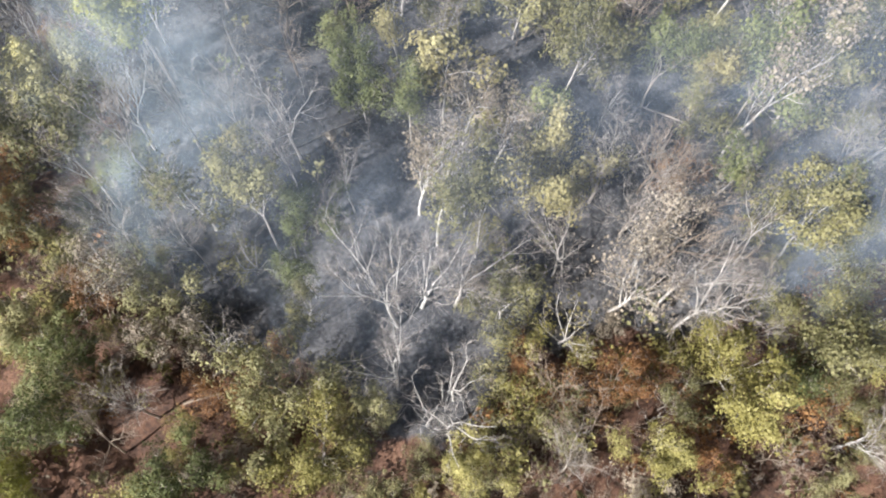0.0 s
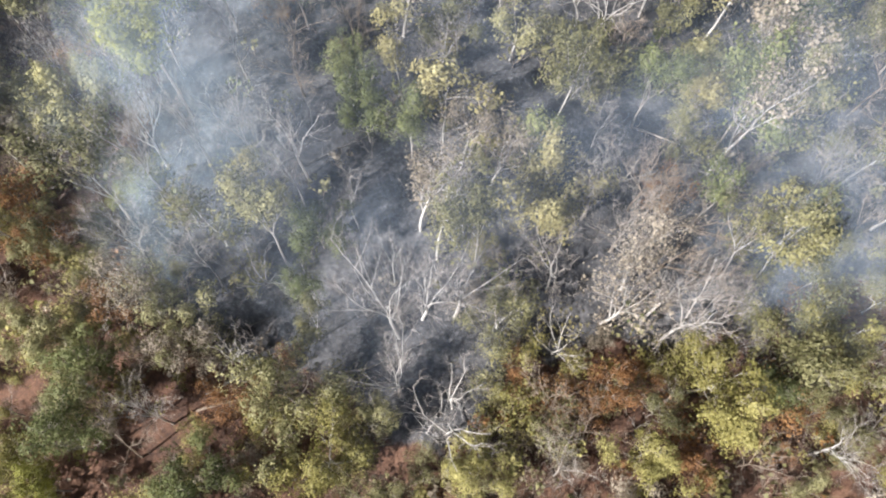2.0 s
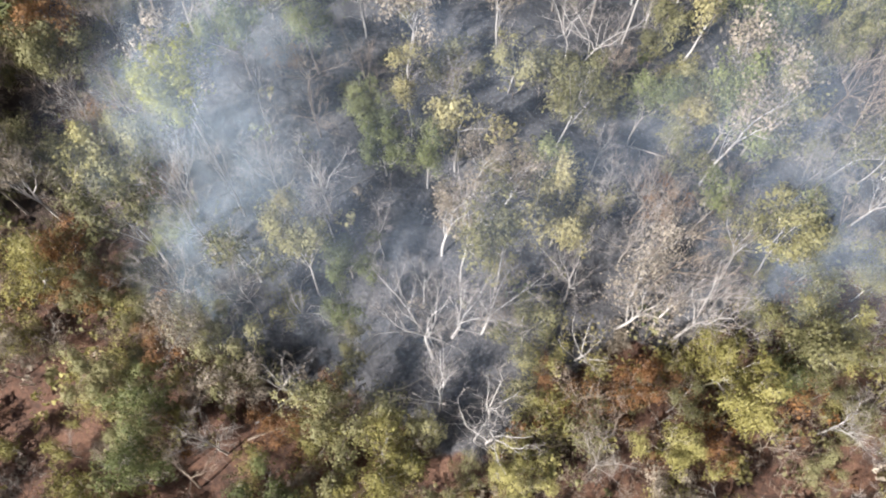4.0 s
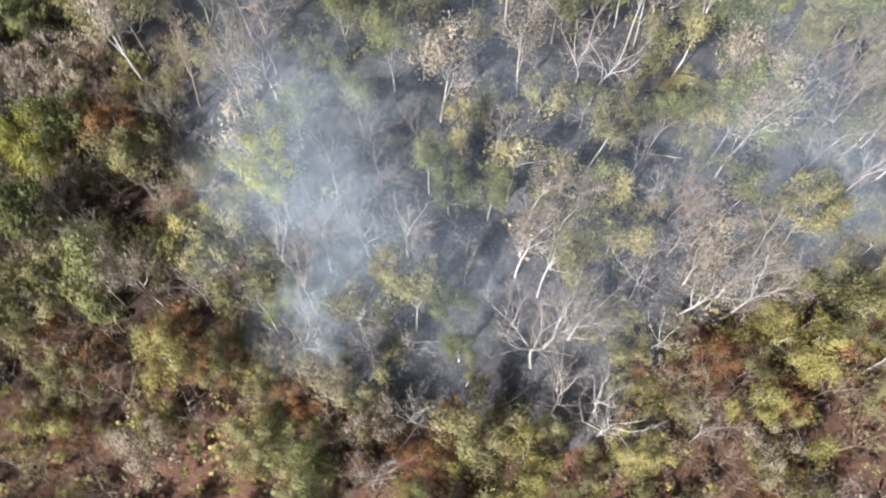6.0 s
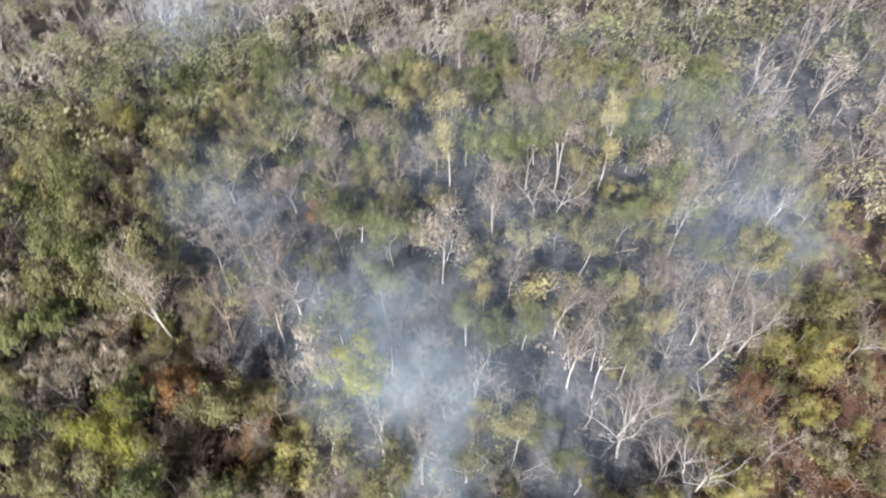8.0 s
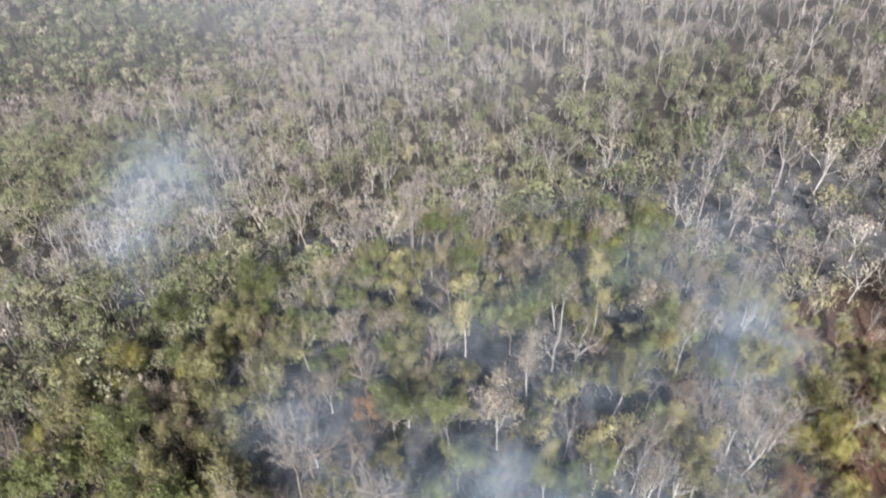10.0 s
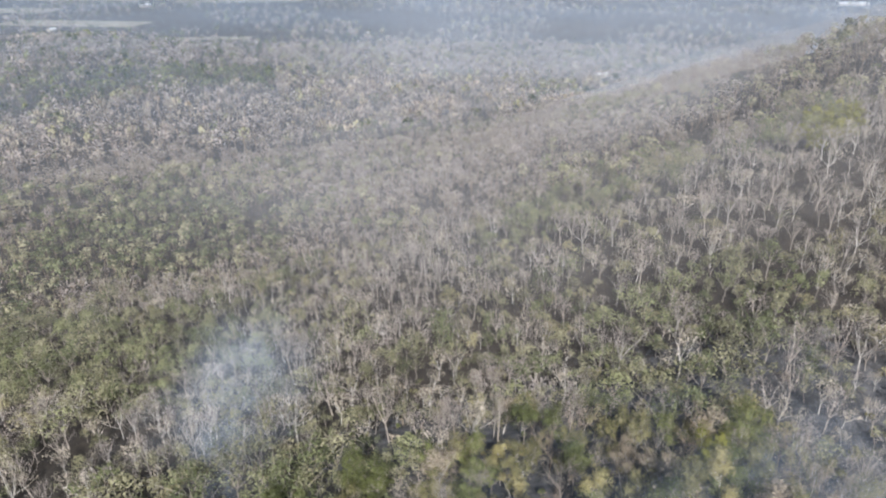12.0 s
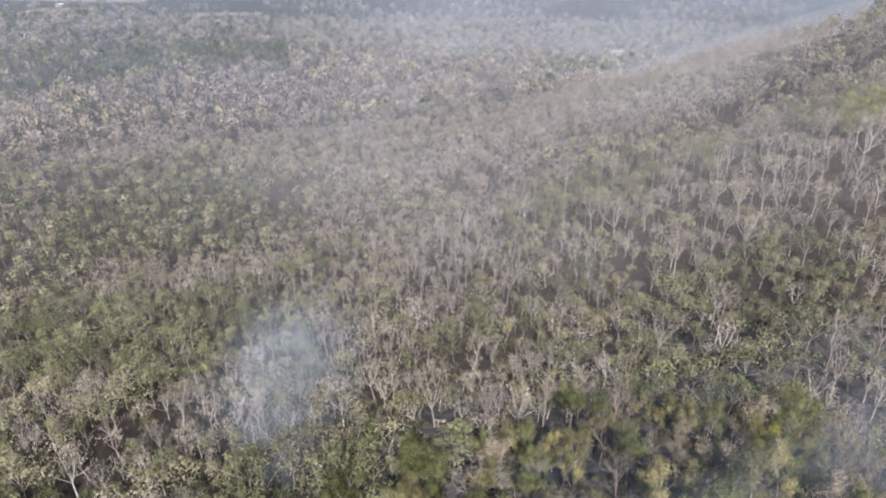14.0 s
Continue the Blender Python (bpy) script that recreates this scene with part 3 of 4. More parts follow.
pick = random.Random(7)
FOREST = {
    "ash": [
        (11, bare("spread", 51)), (14, bare("upright", 52, BARK_GREY)), (12, bare("fork", 53, BARK_GREY)), (13, bare("slim", 54)), (12, bare("spread", 55, BARK_BROWN)),
        (9, leafy("spread", 61, "olive", BARK_PALE, 6)), (9, leafy("upright", 62, "olive", BARK_PALE, 6)), (8, leafy("upright", 63, "tan", BARK_PALE, 5)),
        (5, leafy("slim", 64, "green", BARK_PALE, 9)), (2, leafy("slim", 65, "yellow", BARK_PALE, 7)), (4, leafy("round", 66, "olive", BARK_GREY, 10)),
    ],
    "ash_wood": [
        (8, bare("upright", 52, BARK_GREY)), (7, bare("fork", 53, BARK_GREY)), (7, bare("slim", 54)), (8, bare("spread", 55, BARK_BROWN)),
        (10, leafy("spread", 161, "olive", BARK_PALE, 6, 0.30)), (12, leafy("round", 171, "olive", BARK_GREY, 12, 0.30)), (8, leafy("upright", 163, "tan", BARK_PALE, 5, 0.30)),
        (13, leafy("spread", 172, "green", BARK_GREY, 11, 0.30)), (2, leafy("slim", 165, "yellow", BARK_PALE, 7, 0.30)), (10, leafy("round", 166, "olive", BARK_GREY, 10, 0.30)),
    ],
    "litter": [
        (14, leafy("round", 71, "olive", BARK_GREY, 12)), (6, leafy("spread", 72, "green", BARK_GREY, 11)), (8, leafy("spread", 78, "gold", BARK_PALE, 10)), (14, leafy("round", 73, "gold", BARK_GREY, 11)),
        (12, bare("spread", 74, BARK_BROWN)), (10, bare("round", 75, BARK_GREY)), (8, leafy("round", 76, "tan", BARK_BROWN, 8)), (2, leafy("round", 77, "rust", BARK_BROWN, 7)),
    ],
    "slope": [
        (16, leafy("round", 171, "olive", BARK_GREY, 12, 0.30)), (12, leafy("spread", 172, "green", BARK_GREY, 11, 0.30)), (9, leafy("spread", 179, "olive", BARK_PALE, 11, 0.30)),
        (10, bare("spread", 74, BARK_BROWN)), (9, bare("round", 75, BARK_GREY)), (7, leafy("round", 176, "tan", BARK_BROWN, 8, 0.30)), (3, leafy("round", 173, "gold", BARK_GREY, 11, 0.30)),
    ],
    "under": [
        (10, shrub("bush", 81, "olive", "low olive-green shrub in dry litter")), (14, shrub("bush", 82, "gold", "low gold-green leafy shrub in dry litter")),
        (10, shrub("thicket", 83, "gold", "low yellow-green shrub in dry litter")), (9, shrub("thicket", 84, "tan", "dry tan shrub with withered leaves")), (10, shrub("bush", 86, None, "leafless grey-brown shrub with fine twigs")),
        (4, shrub("bush", 85, "rust", "rust-brown withered shrub in red litter")),
    ],
}


def draw(table):
    spot = pick.uniform(0, sum(w for w, _ in table))
    for w, kind in table:
        spot -= w
        if spot <= 0:
            return kind
    return table[-1][1]


NEAR = (-70.0, 54.0, -5.0, 110.0)
for _ in range(5200):
    x, y = pick.uniform(NEAR[0], NEAR[1]), pick.uniform(NEAR[2], NEAR[3])
    inside = float(burnt_depth(np.array([x]), np.array([y]))[0])
    gap = pick.uniform(2.9, 4.3) if y < 38 else pick.uniform(3.5, 5.3)
    if not free(x, y, gap):
        continue
    taken.append((x, y, gap))
    kind = draw(FOREST["ash_wood" if inside > 0 and y > 36 else "ash" if inside > 0 else "litter" if y < 30 + pick.uniform(-6, 6) else "slope"])
    size = pick.uniform(0.72, 1.12) * (0.68 if inside < 0 and y < 30 else 1.0)
    turn, tall = pick.uniform(0, 360), pick.uniform(0.88, 1.12)
    if inside < 0 or y < 36 or noise.noise(Vector((x * 0.16, y * 0.16, 5.5))) > -0.2:
        kind.stand(x, y, size, turn, tall=tall * 1.15)
count = 0
for _ in range(4000):
    x, y = pick.uniform(NEAR[0], NEAR[1]), pick.uniform(NEAR[2], 70)
    inside = float(burnt_depth(np.array([x]), np.array([y]))[0])
    if inside > 1 and pick.random() > 0.1 or count > 270:
        continue
    if not free(x, y, 1.9) and pick.random() > 0.12:
        continue
    taken.append((x, y, 1.9))
    draw(FOREST["under"]).stand(x, y, pick.uniform(0.45, 1.0), pick.uniform(0, 360))
    count += 1


# ---- the wood beyond, which nobody could count ----
def tufts(rng, at, size, out, wide=0.38, radial=False):
    """Loose leaf tufts as folded blades, or sprays of dead twigs that point outwards."""
    count = len(at)
    along = rng.normal(0, 1, (count, 3))
    along /= np.linalg.norm(along, axis=1)[:, None]
    over = out + rng.normal(0, 0.35, (count, 3))
    across = np.cross(along, over)
    across /= np.linalg.norm(across, axis=1)[:, None] + 1e-9
    along = np.cross(over, across)
    if radial:
        along = over + (0, 0, 0.4)
    along /= np.linalg.norm(along, axis=1)[:, None] + 1e-9
    r = size * rng.uniform(0.55, 1.35, count)[:, None]
    fold = np.cross(across, along) * r * 0.15
    verts = np.stack([at - along * r * 0.5, at + across * r * wide + fold, at + along * r * 0.5, at - across * r * wide + fold], 1).reshape(-1, 3)
    i = np.arange(count)[:, None] * 4
    return verts, np.concatenate([i + (0, 1, 2), i + (0, 2, 3)], 1).reshape(-1, 3)


def split(faces):
    """Faces of four corners as pairs of triangles."""
    return np.array([t for a, b, c, d in faces for t in ((a, b, c), (a, c, d))])


def join(*pieces):
    """Meshes of triangles put together, with the count of faces of all but the last."""
    verts, faces, base = [], [], 0
    for v, f in pieces:
        verts.append(v)
        faces.append(f + base)
        base += len(v)
    return np.concatenate(verts), np.concatenate(faces)


def rough_tree(seed, quads, size, twigs, tall=(9, 12), fork=0.42, spread=1.0, spray=False, limbs=5, pale=False):
    """A simple tree for the wood beyond: trunk, thin limbs, many fine twigs, leaves as tufts. pale: the twigs take the crown's tone, not the trunk's."""
    rng = np.random.default_rng(seed)
    tall = rng.uniform(*tall)
    verts, faces = [], []
    stem = bend(rng, (0, 0, -0.5), (rng.normal(0, 0.06), rng.normal(0, 0.06), 1), tall * fork, 2, 0.05, 0.05)
    k0 = tall / 11
    ring_tube(stem, (0.13 * k0, 0.11 * k0, 0.09 * k0), 4, verts, faces)
    a_list, b_list = [], []
    for k in range(limbs):
        a, out = 6.283 * k / limbs + rng.normal(0, 0.4), rng.uniform(0.2, 1.0) * spread
        limb = bend(rng, stem[-1], (math.sin(out) * math.cos(a), math.sin(out) * math.sin(a), math.cos(out)), tall * (1 - fork) * rng.uniform(0.7, 1.0), 3, 0.15, 0.08)
        ring_tube(limb, (0.07 * k0, 0.055 * k0, 0.04 * k0, 0.014 * k0), 3, verts, faces)
        for _ in range(twigs // limbs):
            s = rng.uniform(0.3, 2.99)
            i = int(s)
            p = limb[i] + (limb[i + 1] - limb[i]) * (s - i)
            w = aside(rng, (limb[i + 1] - limb[i]) / np.linalg.norm(limb[i + 1] - limb[i]), rng.uniform(0.3, 1.1))
            a_list.append(p)
            b_list.append(p + (w + (0, 0, 0.1)) * tall * rng.uniform(0.08, 0.2))
    a_list, b_list = np.array(a_list), np.array(b_list)
    stems = (np.array(verts), split(faces))
    fine = spikes(rng, a_list, b_list, np.full(len(a_list), 0.035 if tall > 6 else 0.03), shoots=tall < 6 or pale)
    wood = join(stems, fine)
    own = len(stems[1]) if pale else len(wood[1])
    if not quads:
        return (*wood, own)
    each = twigs // limbs
    lumps = np.array([b_list[k * each : (k + 1) * each].mean(0) for k in range(limbs)] + [b_list.mean(0) + (0, 0, tall * 0.1)])
    wide = tall * rng.uniform(0.11, 0.19, limbs + 1)
    which = rng.integers(limbs + 1, size=quads)
    d = rng.normal(0, 1, (quads, 3)) + (0, 0, 0.45)
    d /= np.linalg.norm(d, axis=1)[:, None]
    at = lumps[which] + d * (wide[which] * rng.uniform(0.55, 1.12, quads))[:, None]
    both = join(wood, tufts(rng, at, size, d, 0.05, True) if spray else tufts(rng, at, size, d))
    return (*both, own)


def rough_clump(seed, quads, size, spray=False, wide=0.10):
    """A far tree: a stem with a few limbs and a crown of loose tufts."""
    rng = np.random.default_rng(seed)
    verts, faces = [], []
    ring_tube([(0, 0, -1), (0.2, 0.1, 7)], (0.14, 0.08), 3, verts, faces)
    d = rng.normal(0, 1, (6, 3))
    d[:, 2] = np.abs(d[:, 2]) + 0.8
    d /= np.linalg.norm(d, axis=1)[:, None]
    start = np.tile((0.1, 0.05, 4.5), (6, 1))
    wood = join((np.array(verts), split(faces)), spikes(rng, start, start + d * 4.2, np.full(6, 0.08), shoots=False))
    d = rng.normal(0, 1, (quads, 3)) + (0, 0, 0.4)
    d /= np.linalg.norm(d, axis=1)[:, None]
    at = np.array((0, 0, 7.0)) + d * (2.6, 2.6, 2.6) * rng.uniform(0.6, 1.0, quads)[:, None]
    if spray:
        both = join(wood, tufts(rng, at, size, d, wide, True))
        return (*both, len(wood[1]))
    both = join(wood, tufts(rng, at, size, d))
    return (*both, len(wood[1]))


def wood_stuff(name, label, places, models, mats, category="woodland"):
    """Many trees joined into one."""
    verts, faces, index, tones, base = [], [], [], [], 0
    rng = np.random.default_rng(5)
    for x, y, z, s, k in places:
        v, f, wood_faces = models[k]
        a = rng.uniform(0, 6.283)
        c, d = math.cos(a) * s, math.sin(a) * s
        tones.append(np.full(len(v), rng.uniform(-0.5, 0.5)))
        verts.append(np.stack([v[:, 0] * c - v[:, 1] * d + x, v[:, 0] * d + v[:, 1] * c + y, v[:, 2] * s * rng.uniform(0.85, 1.15) + z], 1))
        faces.append(f + base)
        index.append(np.arange(len(f)) >= wood_faces)
        base += len(v)
    me = mesh_of(name, np.concatenate(verts), np.concatenate(faces), mats, np.concatenate(index).astype(np.int32))
    me.attributes.new("tree_tone", "FLOAT", "POINT").data.foreach_set("value", np.concatenate(tones).astype(np.float32))
    return tagged(new(name, me), label, category, kind="stuff")


EYE_END = (-80.0, 43.0)
STREAK_DARK = bark_material("shadow_streak_dark", (0.012, 0.011, 0.011), (0.12, 0.11, 0.105))


def fallen_log(label, x, y, long, thick, turn, mat):
    """A fallen trunk with broken limb stubs, lying on the ground; dark ones stand in for shadow streaks."""
    rng = np.random.default_rng(int(abs(x * 31 + y * 17)))
    verts, faces = [], []
    line = bend(rng, (-long / 2, 0, thick * 0.8), (1, 0, 0), long, 6, 0.06, 0.0)
    for p in line:
        p[2] = thick * 0.75
    ring_tube(line, np.linspace(thick, thick * 0.5, 7), 7, verts, faces)
    for k in (2, 3, 5):
        ring_tube(bend(rng, line[k], (0.5, rng.choice((-0.7, 0.7)), 0.25), long * 0.16, 2, 0.2, 0.0), (thick * 0.4, thick * 0.3, thick * 0.15), 4, verts, faces)
    log = tagged(new("fallen_log", mesh_of("fallen_log", verts, faces, [mat])), label, "log", "fallen logs")
    log.matrix_basis = pose(x, y, float(height(np.float64(x), np.float64(y))), 0, 0, turn)


# The near-black ones imitate trunk shadows across the ash; the others are dry logs.
for x, y, long, thick, turn, mat in [(-10.5, 35.0, 7, 0.16, 28, STREAK_DARK), (-9.2, 33.2, 6, 0.13, 32, STREAK_DARK), (-17.5, 17.5, 5, 0.12, 20, STREAK_DARK), (5.0, 15.4, 5, 0.13, 35, STREAK_DARK), (-7.0, 13.6, 4.5, 0.1, 10, BARK_GREY), (18.5, 33.0, 6, 0.14, 40, STREAK_DARK), (-19.0, 11.0, 4.5, 0.12, 24, BARK_BROWN), (-18.2, 12.6, 5, 0.11, 27, BARK_PALE), (20.8, 37.6, 6, 0.13, -20, BARK_GREY)]:
    fallen_log("dark trunk shape standing in for a shadow streak on ash" if mat == STREAK_DARK else "fallen dry trunk lying on the forest floor", x, y, long, thick, turn, mat)

# Saplings and brush among the near trees.
brush = {"olive": [], "tan": [], "green": [], "gold": [], "rust": [], "bare": []}
for _ in range(3000):
    x, y = pick.uniform(NEAR[0], NEAR[1]), pick.uniform(NEAR[2], NEAR[3])
    inside = float(burnt_depth(np.array([x]), np.array([y]))[0])
    if y > 38 and pick.random() < 0.6:
        continue
    if inside > 0:
        if pick.random() > 0.26 or any((x - a) ** 2 + (y - b) ** 2 < (0.7 * g) ** 2 for a, b, g in OPEN):
            continue
        s = pick.choice(("bare", "bare", "bare", "tan", "olive", "olive", "tan", "green"))
    else:
        if pick.random() > 0.7 or any((x - a) ** 2 + (y - b) ** 2 < (0.8 * g) ** 2 for a, b, g in OPEN):
            continue
        s = pick.choice(("bare", "bare", "tan", "tan", "olive", "olive", "gold", "gold", "gold", "rust") if y < 30 else ("bare", "bare", "tan", "olive", "olive", "green"))
    z = float(height(np.float64(x), np.float64(y)))
    brush[s].append((x, y, z, pick.uniform(0.5, 1.2), pick.randrange(4)))
for _ in range(700):
    x, y = pick.uniform(-108, 100), pick.uniform(-45, 160)
    if NEAR[0] < x < NEAR[1] and NEAR[2] < y < NEAR[3]:
        continue
    brush[pick.choice(("bare", "tan", "olive", "olive", "green", "tan"))].append((x, y, float(height(np.float64(x), np.float64(y))), pick.uniform(0.6, 1.3), pick.randrange(4)))
for s, places in brush.items():
    models = [rough_tree(400 + 10 * k + len(s), 0 if s == "bare" else 40, 0.47, 34 if s == "bare" else 14, (2.5, 5.0), 0.22) for k in range(4)]
    wood_stuff("undergrowth", "%s saplings and brush between the trees" % {"bare": "leafless grey", "tan": "dry tan", "rust": "withered rust-brown"}.get(s, s), places, models, [BARK_GREY if s == "bare" else BARK_BROWN, LEAF.get(s, LEAF["tan"])], "undergrowth")

SPECIES = [("tan", BARK_PALE), ("bare", BARK_PALE), ("olive", BARK_GREY), ("green", BARK_GREY), ("yellow", BARK_GREY), ("brown", BARK_GREY)]


# Stands of greener (plus) and leafless (minus) wood: x, y, radius, share.
STANDS = [
    (-22, 122, 22, 0.5), (-45, 140, 26, 0.4), (-12, 205, 16, -0.3),
    (110, 420, 65, 0.6), (190, 405, 45, 0.6), (26, 322, 20, 0.6), (38, 395, 22, 0.6), (79, 80, 11, 0.6), (100, 63, 9, 0.6), (64, 117, 9, 0.5), (5, 122, 10, 0.6), (85, 150, 12, 0.35), (184, 158, 14, 0.4), (51, 263, 20, 0.7), (15, 303, 28, 0.6), (18, 127, 14, 0.6), (120, 95, 30, 0.12),
    (229, 76, 14, 0.8), (0, 113, 18, 0.35), (36, 195, 30, -0.4), (60, 250, 40, 0.3), (300, 560, 120, -0.4), (420, 200, 90, -0.3),
]


def species_at(x, y):
    """Which tree grows here: patches of green and olive in a grey leafless wood."""
    green = noise.noise(Vector((x * 0.016, y * 0.016, 3.7))) + 0.5 * noise.noise(Vector((x * 0.06, y * 0.06, 1.2)))
    for a, b, r, share in STANDS:
        green += share * math.exp(-((x - a) ** 2 + (y - b) ** 2) / (2.0 * r * r))
    moist = green + pick.uniform(-0.50, 0.50) - 0.04
    if moist > 0.36:
        return "green" if pick.random() < 0.7 else "olive"
    if moist > 0.08:
        return "olive" if pick.random() < 0.72 else "yellow"
    return pick.choice(("tan", "tan", "bare", "brown", "brown"))


def in_view(x, y, near, far):
    """A broad wedge of land on the valley side of the slope."""
    dx, dy = x - EYE_END[0], y - EYE_END[1]
    away = math.hypot(dx, dy)
    return near < away < far and abs(math.atan2(dx * 0.592 - dy * 0.806, dx * 0.806 + dy * 0.592)) < radians(46)


middle_places = {s: [] for s, _ in SPECIES}
grid = {}
for _ in range(34000):
    x, y = pick.uniform(-110, 330), pick.uniform(-110, 400)
    if NEAR[0] < x < NEAR[1] and NEAR[2] < y < NEAR[3]:
        continue
    if not in_view(x, y, 60, 330) and not (-110 < x < 110 and -50 < y < 170):
        continue
    size = pick.choice((0.6, 0.75, 0.85, 0.95, 1.05, 1.25, 1.4))
    gap = 3.9 * size + 0.3 + 2.4 * max(0.0, noise.noise(Vector((x * 0.03, y * 0.03, 6.1))))
    cell = (int((x + 500) // 8), int((y + 500) // 8))
    near_by = [q for i in (-1, 0, 1) for j in (-1, 0, 1) for q in grid.get((cell[0] + i, cell[1] + j), ())]
    if any((x - a) ** 2 + (y - b) ** 2 < (0.5 * (gap + g)) ** 2 for a, b, g in near_by):
        continue
    grid.setdefault(cell, []).append((x, y, gap))
    z = float(height(np.float64(x), np.float64(y)))
    middle_places[species_at(x, y)].append((x, y, z, size * pick.uniform(0.9, 1.1), pick.randrange(5)))
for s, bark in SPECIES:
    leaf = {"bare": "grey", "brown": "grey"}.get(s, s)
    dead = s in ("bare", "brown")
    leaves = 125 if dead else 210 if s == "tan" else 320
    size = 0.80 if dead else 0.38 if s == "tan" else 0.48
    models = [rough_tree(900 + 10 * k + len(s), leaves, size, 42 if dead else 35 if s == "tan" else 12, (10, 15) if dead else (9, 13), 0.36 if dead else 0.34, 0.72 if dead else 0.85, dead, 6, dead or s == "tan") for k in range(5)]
    wood_stuff("woodland", "many %s trees of the dry hillside wood" % {"tan": "thin tan-leaved", "bare": "leafless pale", "brown": "leafless brown"}.get(s, s), middle_places[s], models, [bark, FAR_LEAF_PALED[leaf]])

far_places = {"grey": [], "tan": [], "olive": [], "green": []}
for _ in range(150000):
    d, a = math.sqrt(pick.uniform(325**2, 1300**2)), pick.uniform(-40, 40)
    if pick.random() < 0.12:
        d = math.sqrt(pick.uniform(1300**2, 3000**2))
    x = EYE_END[0] + d * math.sin(radians(53.7 + a))
    y = EYE_END[1] + d * math.cos(radians(53.7 + a))
    pitch = 5.8 if d < 600 else 11.0 if d < 1300 else 26.0
    cell = (int((x + 9000) / pitch), int((y + 9000) / pitch), pitch)
    if cell in far_places or d > 1300 and noise.noise(Vector((x * 0.004, y * 0.004, 8.8))) < -0.05:
        continue
    if d < 1300 and noise.noise(Vector((x * 0.05, y * 0.05, 4.4))) + 0.6 * noise.noise(Vector((x * 0.012, y * 0.012, 2.2))) < -0.38:
        continue
    far_places[cell] = True
    z = float(height(np.float64(x), np.float64(y)))
    kind = {"bare": "grey", "brown": "grey", "yellow": "tan"}.get(one := species_at(x, y), one)
    if a < -13 and d > 820:
        kind = "green" if pick.random() < (0.92 if d < 1000 else 0.4) else "grey"
    far_places[kind].append((x, y, z, pick.choice((0.6, 0.8, 1.0, 1.1, 1.3, 1.5)) * (1.0 if d < 600 else 1.65 if d < 1300 else 1.9), pick.randrange(6) + (0 if d < 600 else 6)))
for _ in range(9000):
    x, y = pick.uniform(-300, 330), pick.uniform(-260, 360)
    if in_view(x, y, 0, 400) or -112 < x < 112 and -52 < y < 172:
        continue
    cell = (int((x + 9000) / 9.5), int((y + 9000) / 9.5), "back")
    if cell in far_places:
        continue
    far_places[cell] = True
    z = float(height(np.float64(x), np.float64(y)))
    kind = {"bare": "grey", "brown": "grey", "yellow": "olive"}.get(one := species_at(x, y), one)
    far_places[kind].append((x, y, z, pick.choice((0.8, 1.0, 1.2, 1.4)), 6 + pick.randrange(6)))
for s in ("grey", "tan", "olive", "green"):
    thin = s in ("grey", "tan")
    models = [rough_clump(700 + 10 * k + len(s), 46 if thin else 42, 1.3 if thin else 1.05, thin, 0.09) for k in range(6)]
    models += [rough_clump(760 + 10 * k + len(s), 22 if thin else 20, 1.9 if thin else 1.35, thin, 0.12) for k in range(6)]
    wood_stuff("far_woodland", "distant hazy dry wood on the valley slopes", far_places[s], models, [BARK_BROWN, FAR_LEAF_PALED[s]])

# Pale fields on the plain.
FIELD = Nodes("dry_field")
field_place = place_of(FIELD)
field_tone = FIELD.ramp(FIELD.noise(0.02, field_place, 4.0), (0.3, (0.13, 0.12, 0.08)), (0.7, (0.27, 0.235, 0.175)))
FIELD = FIELD.end(FIELD.add("ShaderNodeBsdfPrincipled", Base_Color=field_tone, Roughness=0.9).outputs[0])
for x, y, long, wide, turn in [(790, 1760, 360, 110, -62), (670, 1600, 150, 60, -50), (835, 2220, 300, 120, -60), (800, 1270, 190, 60, -50), (1140, 2380, 420, 90, -60), (960, 870, 150, 26, -40), (2300, 900, 260, 40, -30), (2500, 1500, 500, 70, -10), (1400, 1900, 400, 60, -50)]:
    s = np.linspace(-0.5, 0.5, 12)
    fx, fy = np.meshgrid(s * long, s * wide)
    c, d = math.cos(radians(turn)), math.sin(radians(turn))
    fx, fy = (fx * c - fy * d + x).ravel(), (fx * d + fy * c + y).ravel()
    i = (np.arange(11)[:, None] * 12 + np.arange(11)).ravel()
    me = mesh_of("field", np.stack([fx, fy, height(fx, fy) + 0.6], 1), np.stack([i, i + 1, i + 13, i + 12], 1), [FIELD])
    tagged(new("field", me), "pale dry farm field on the distant plain", "field", kind="structure")


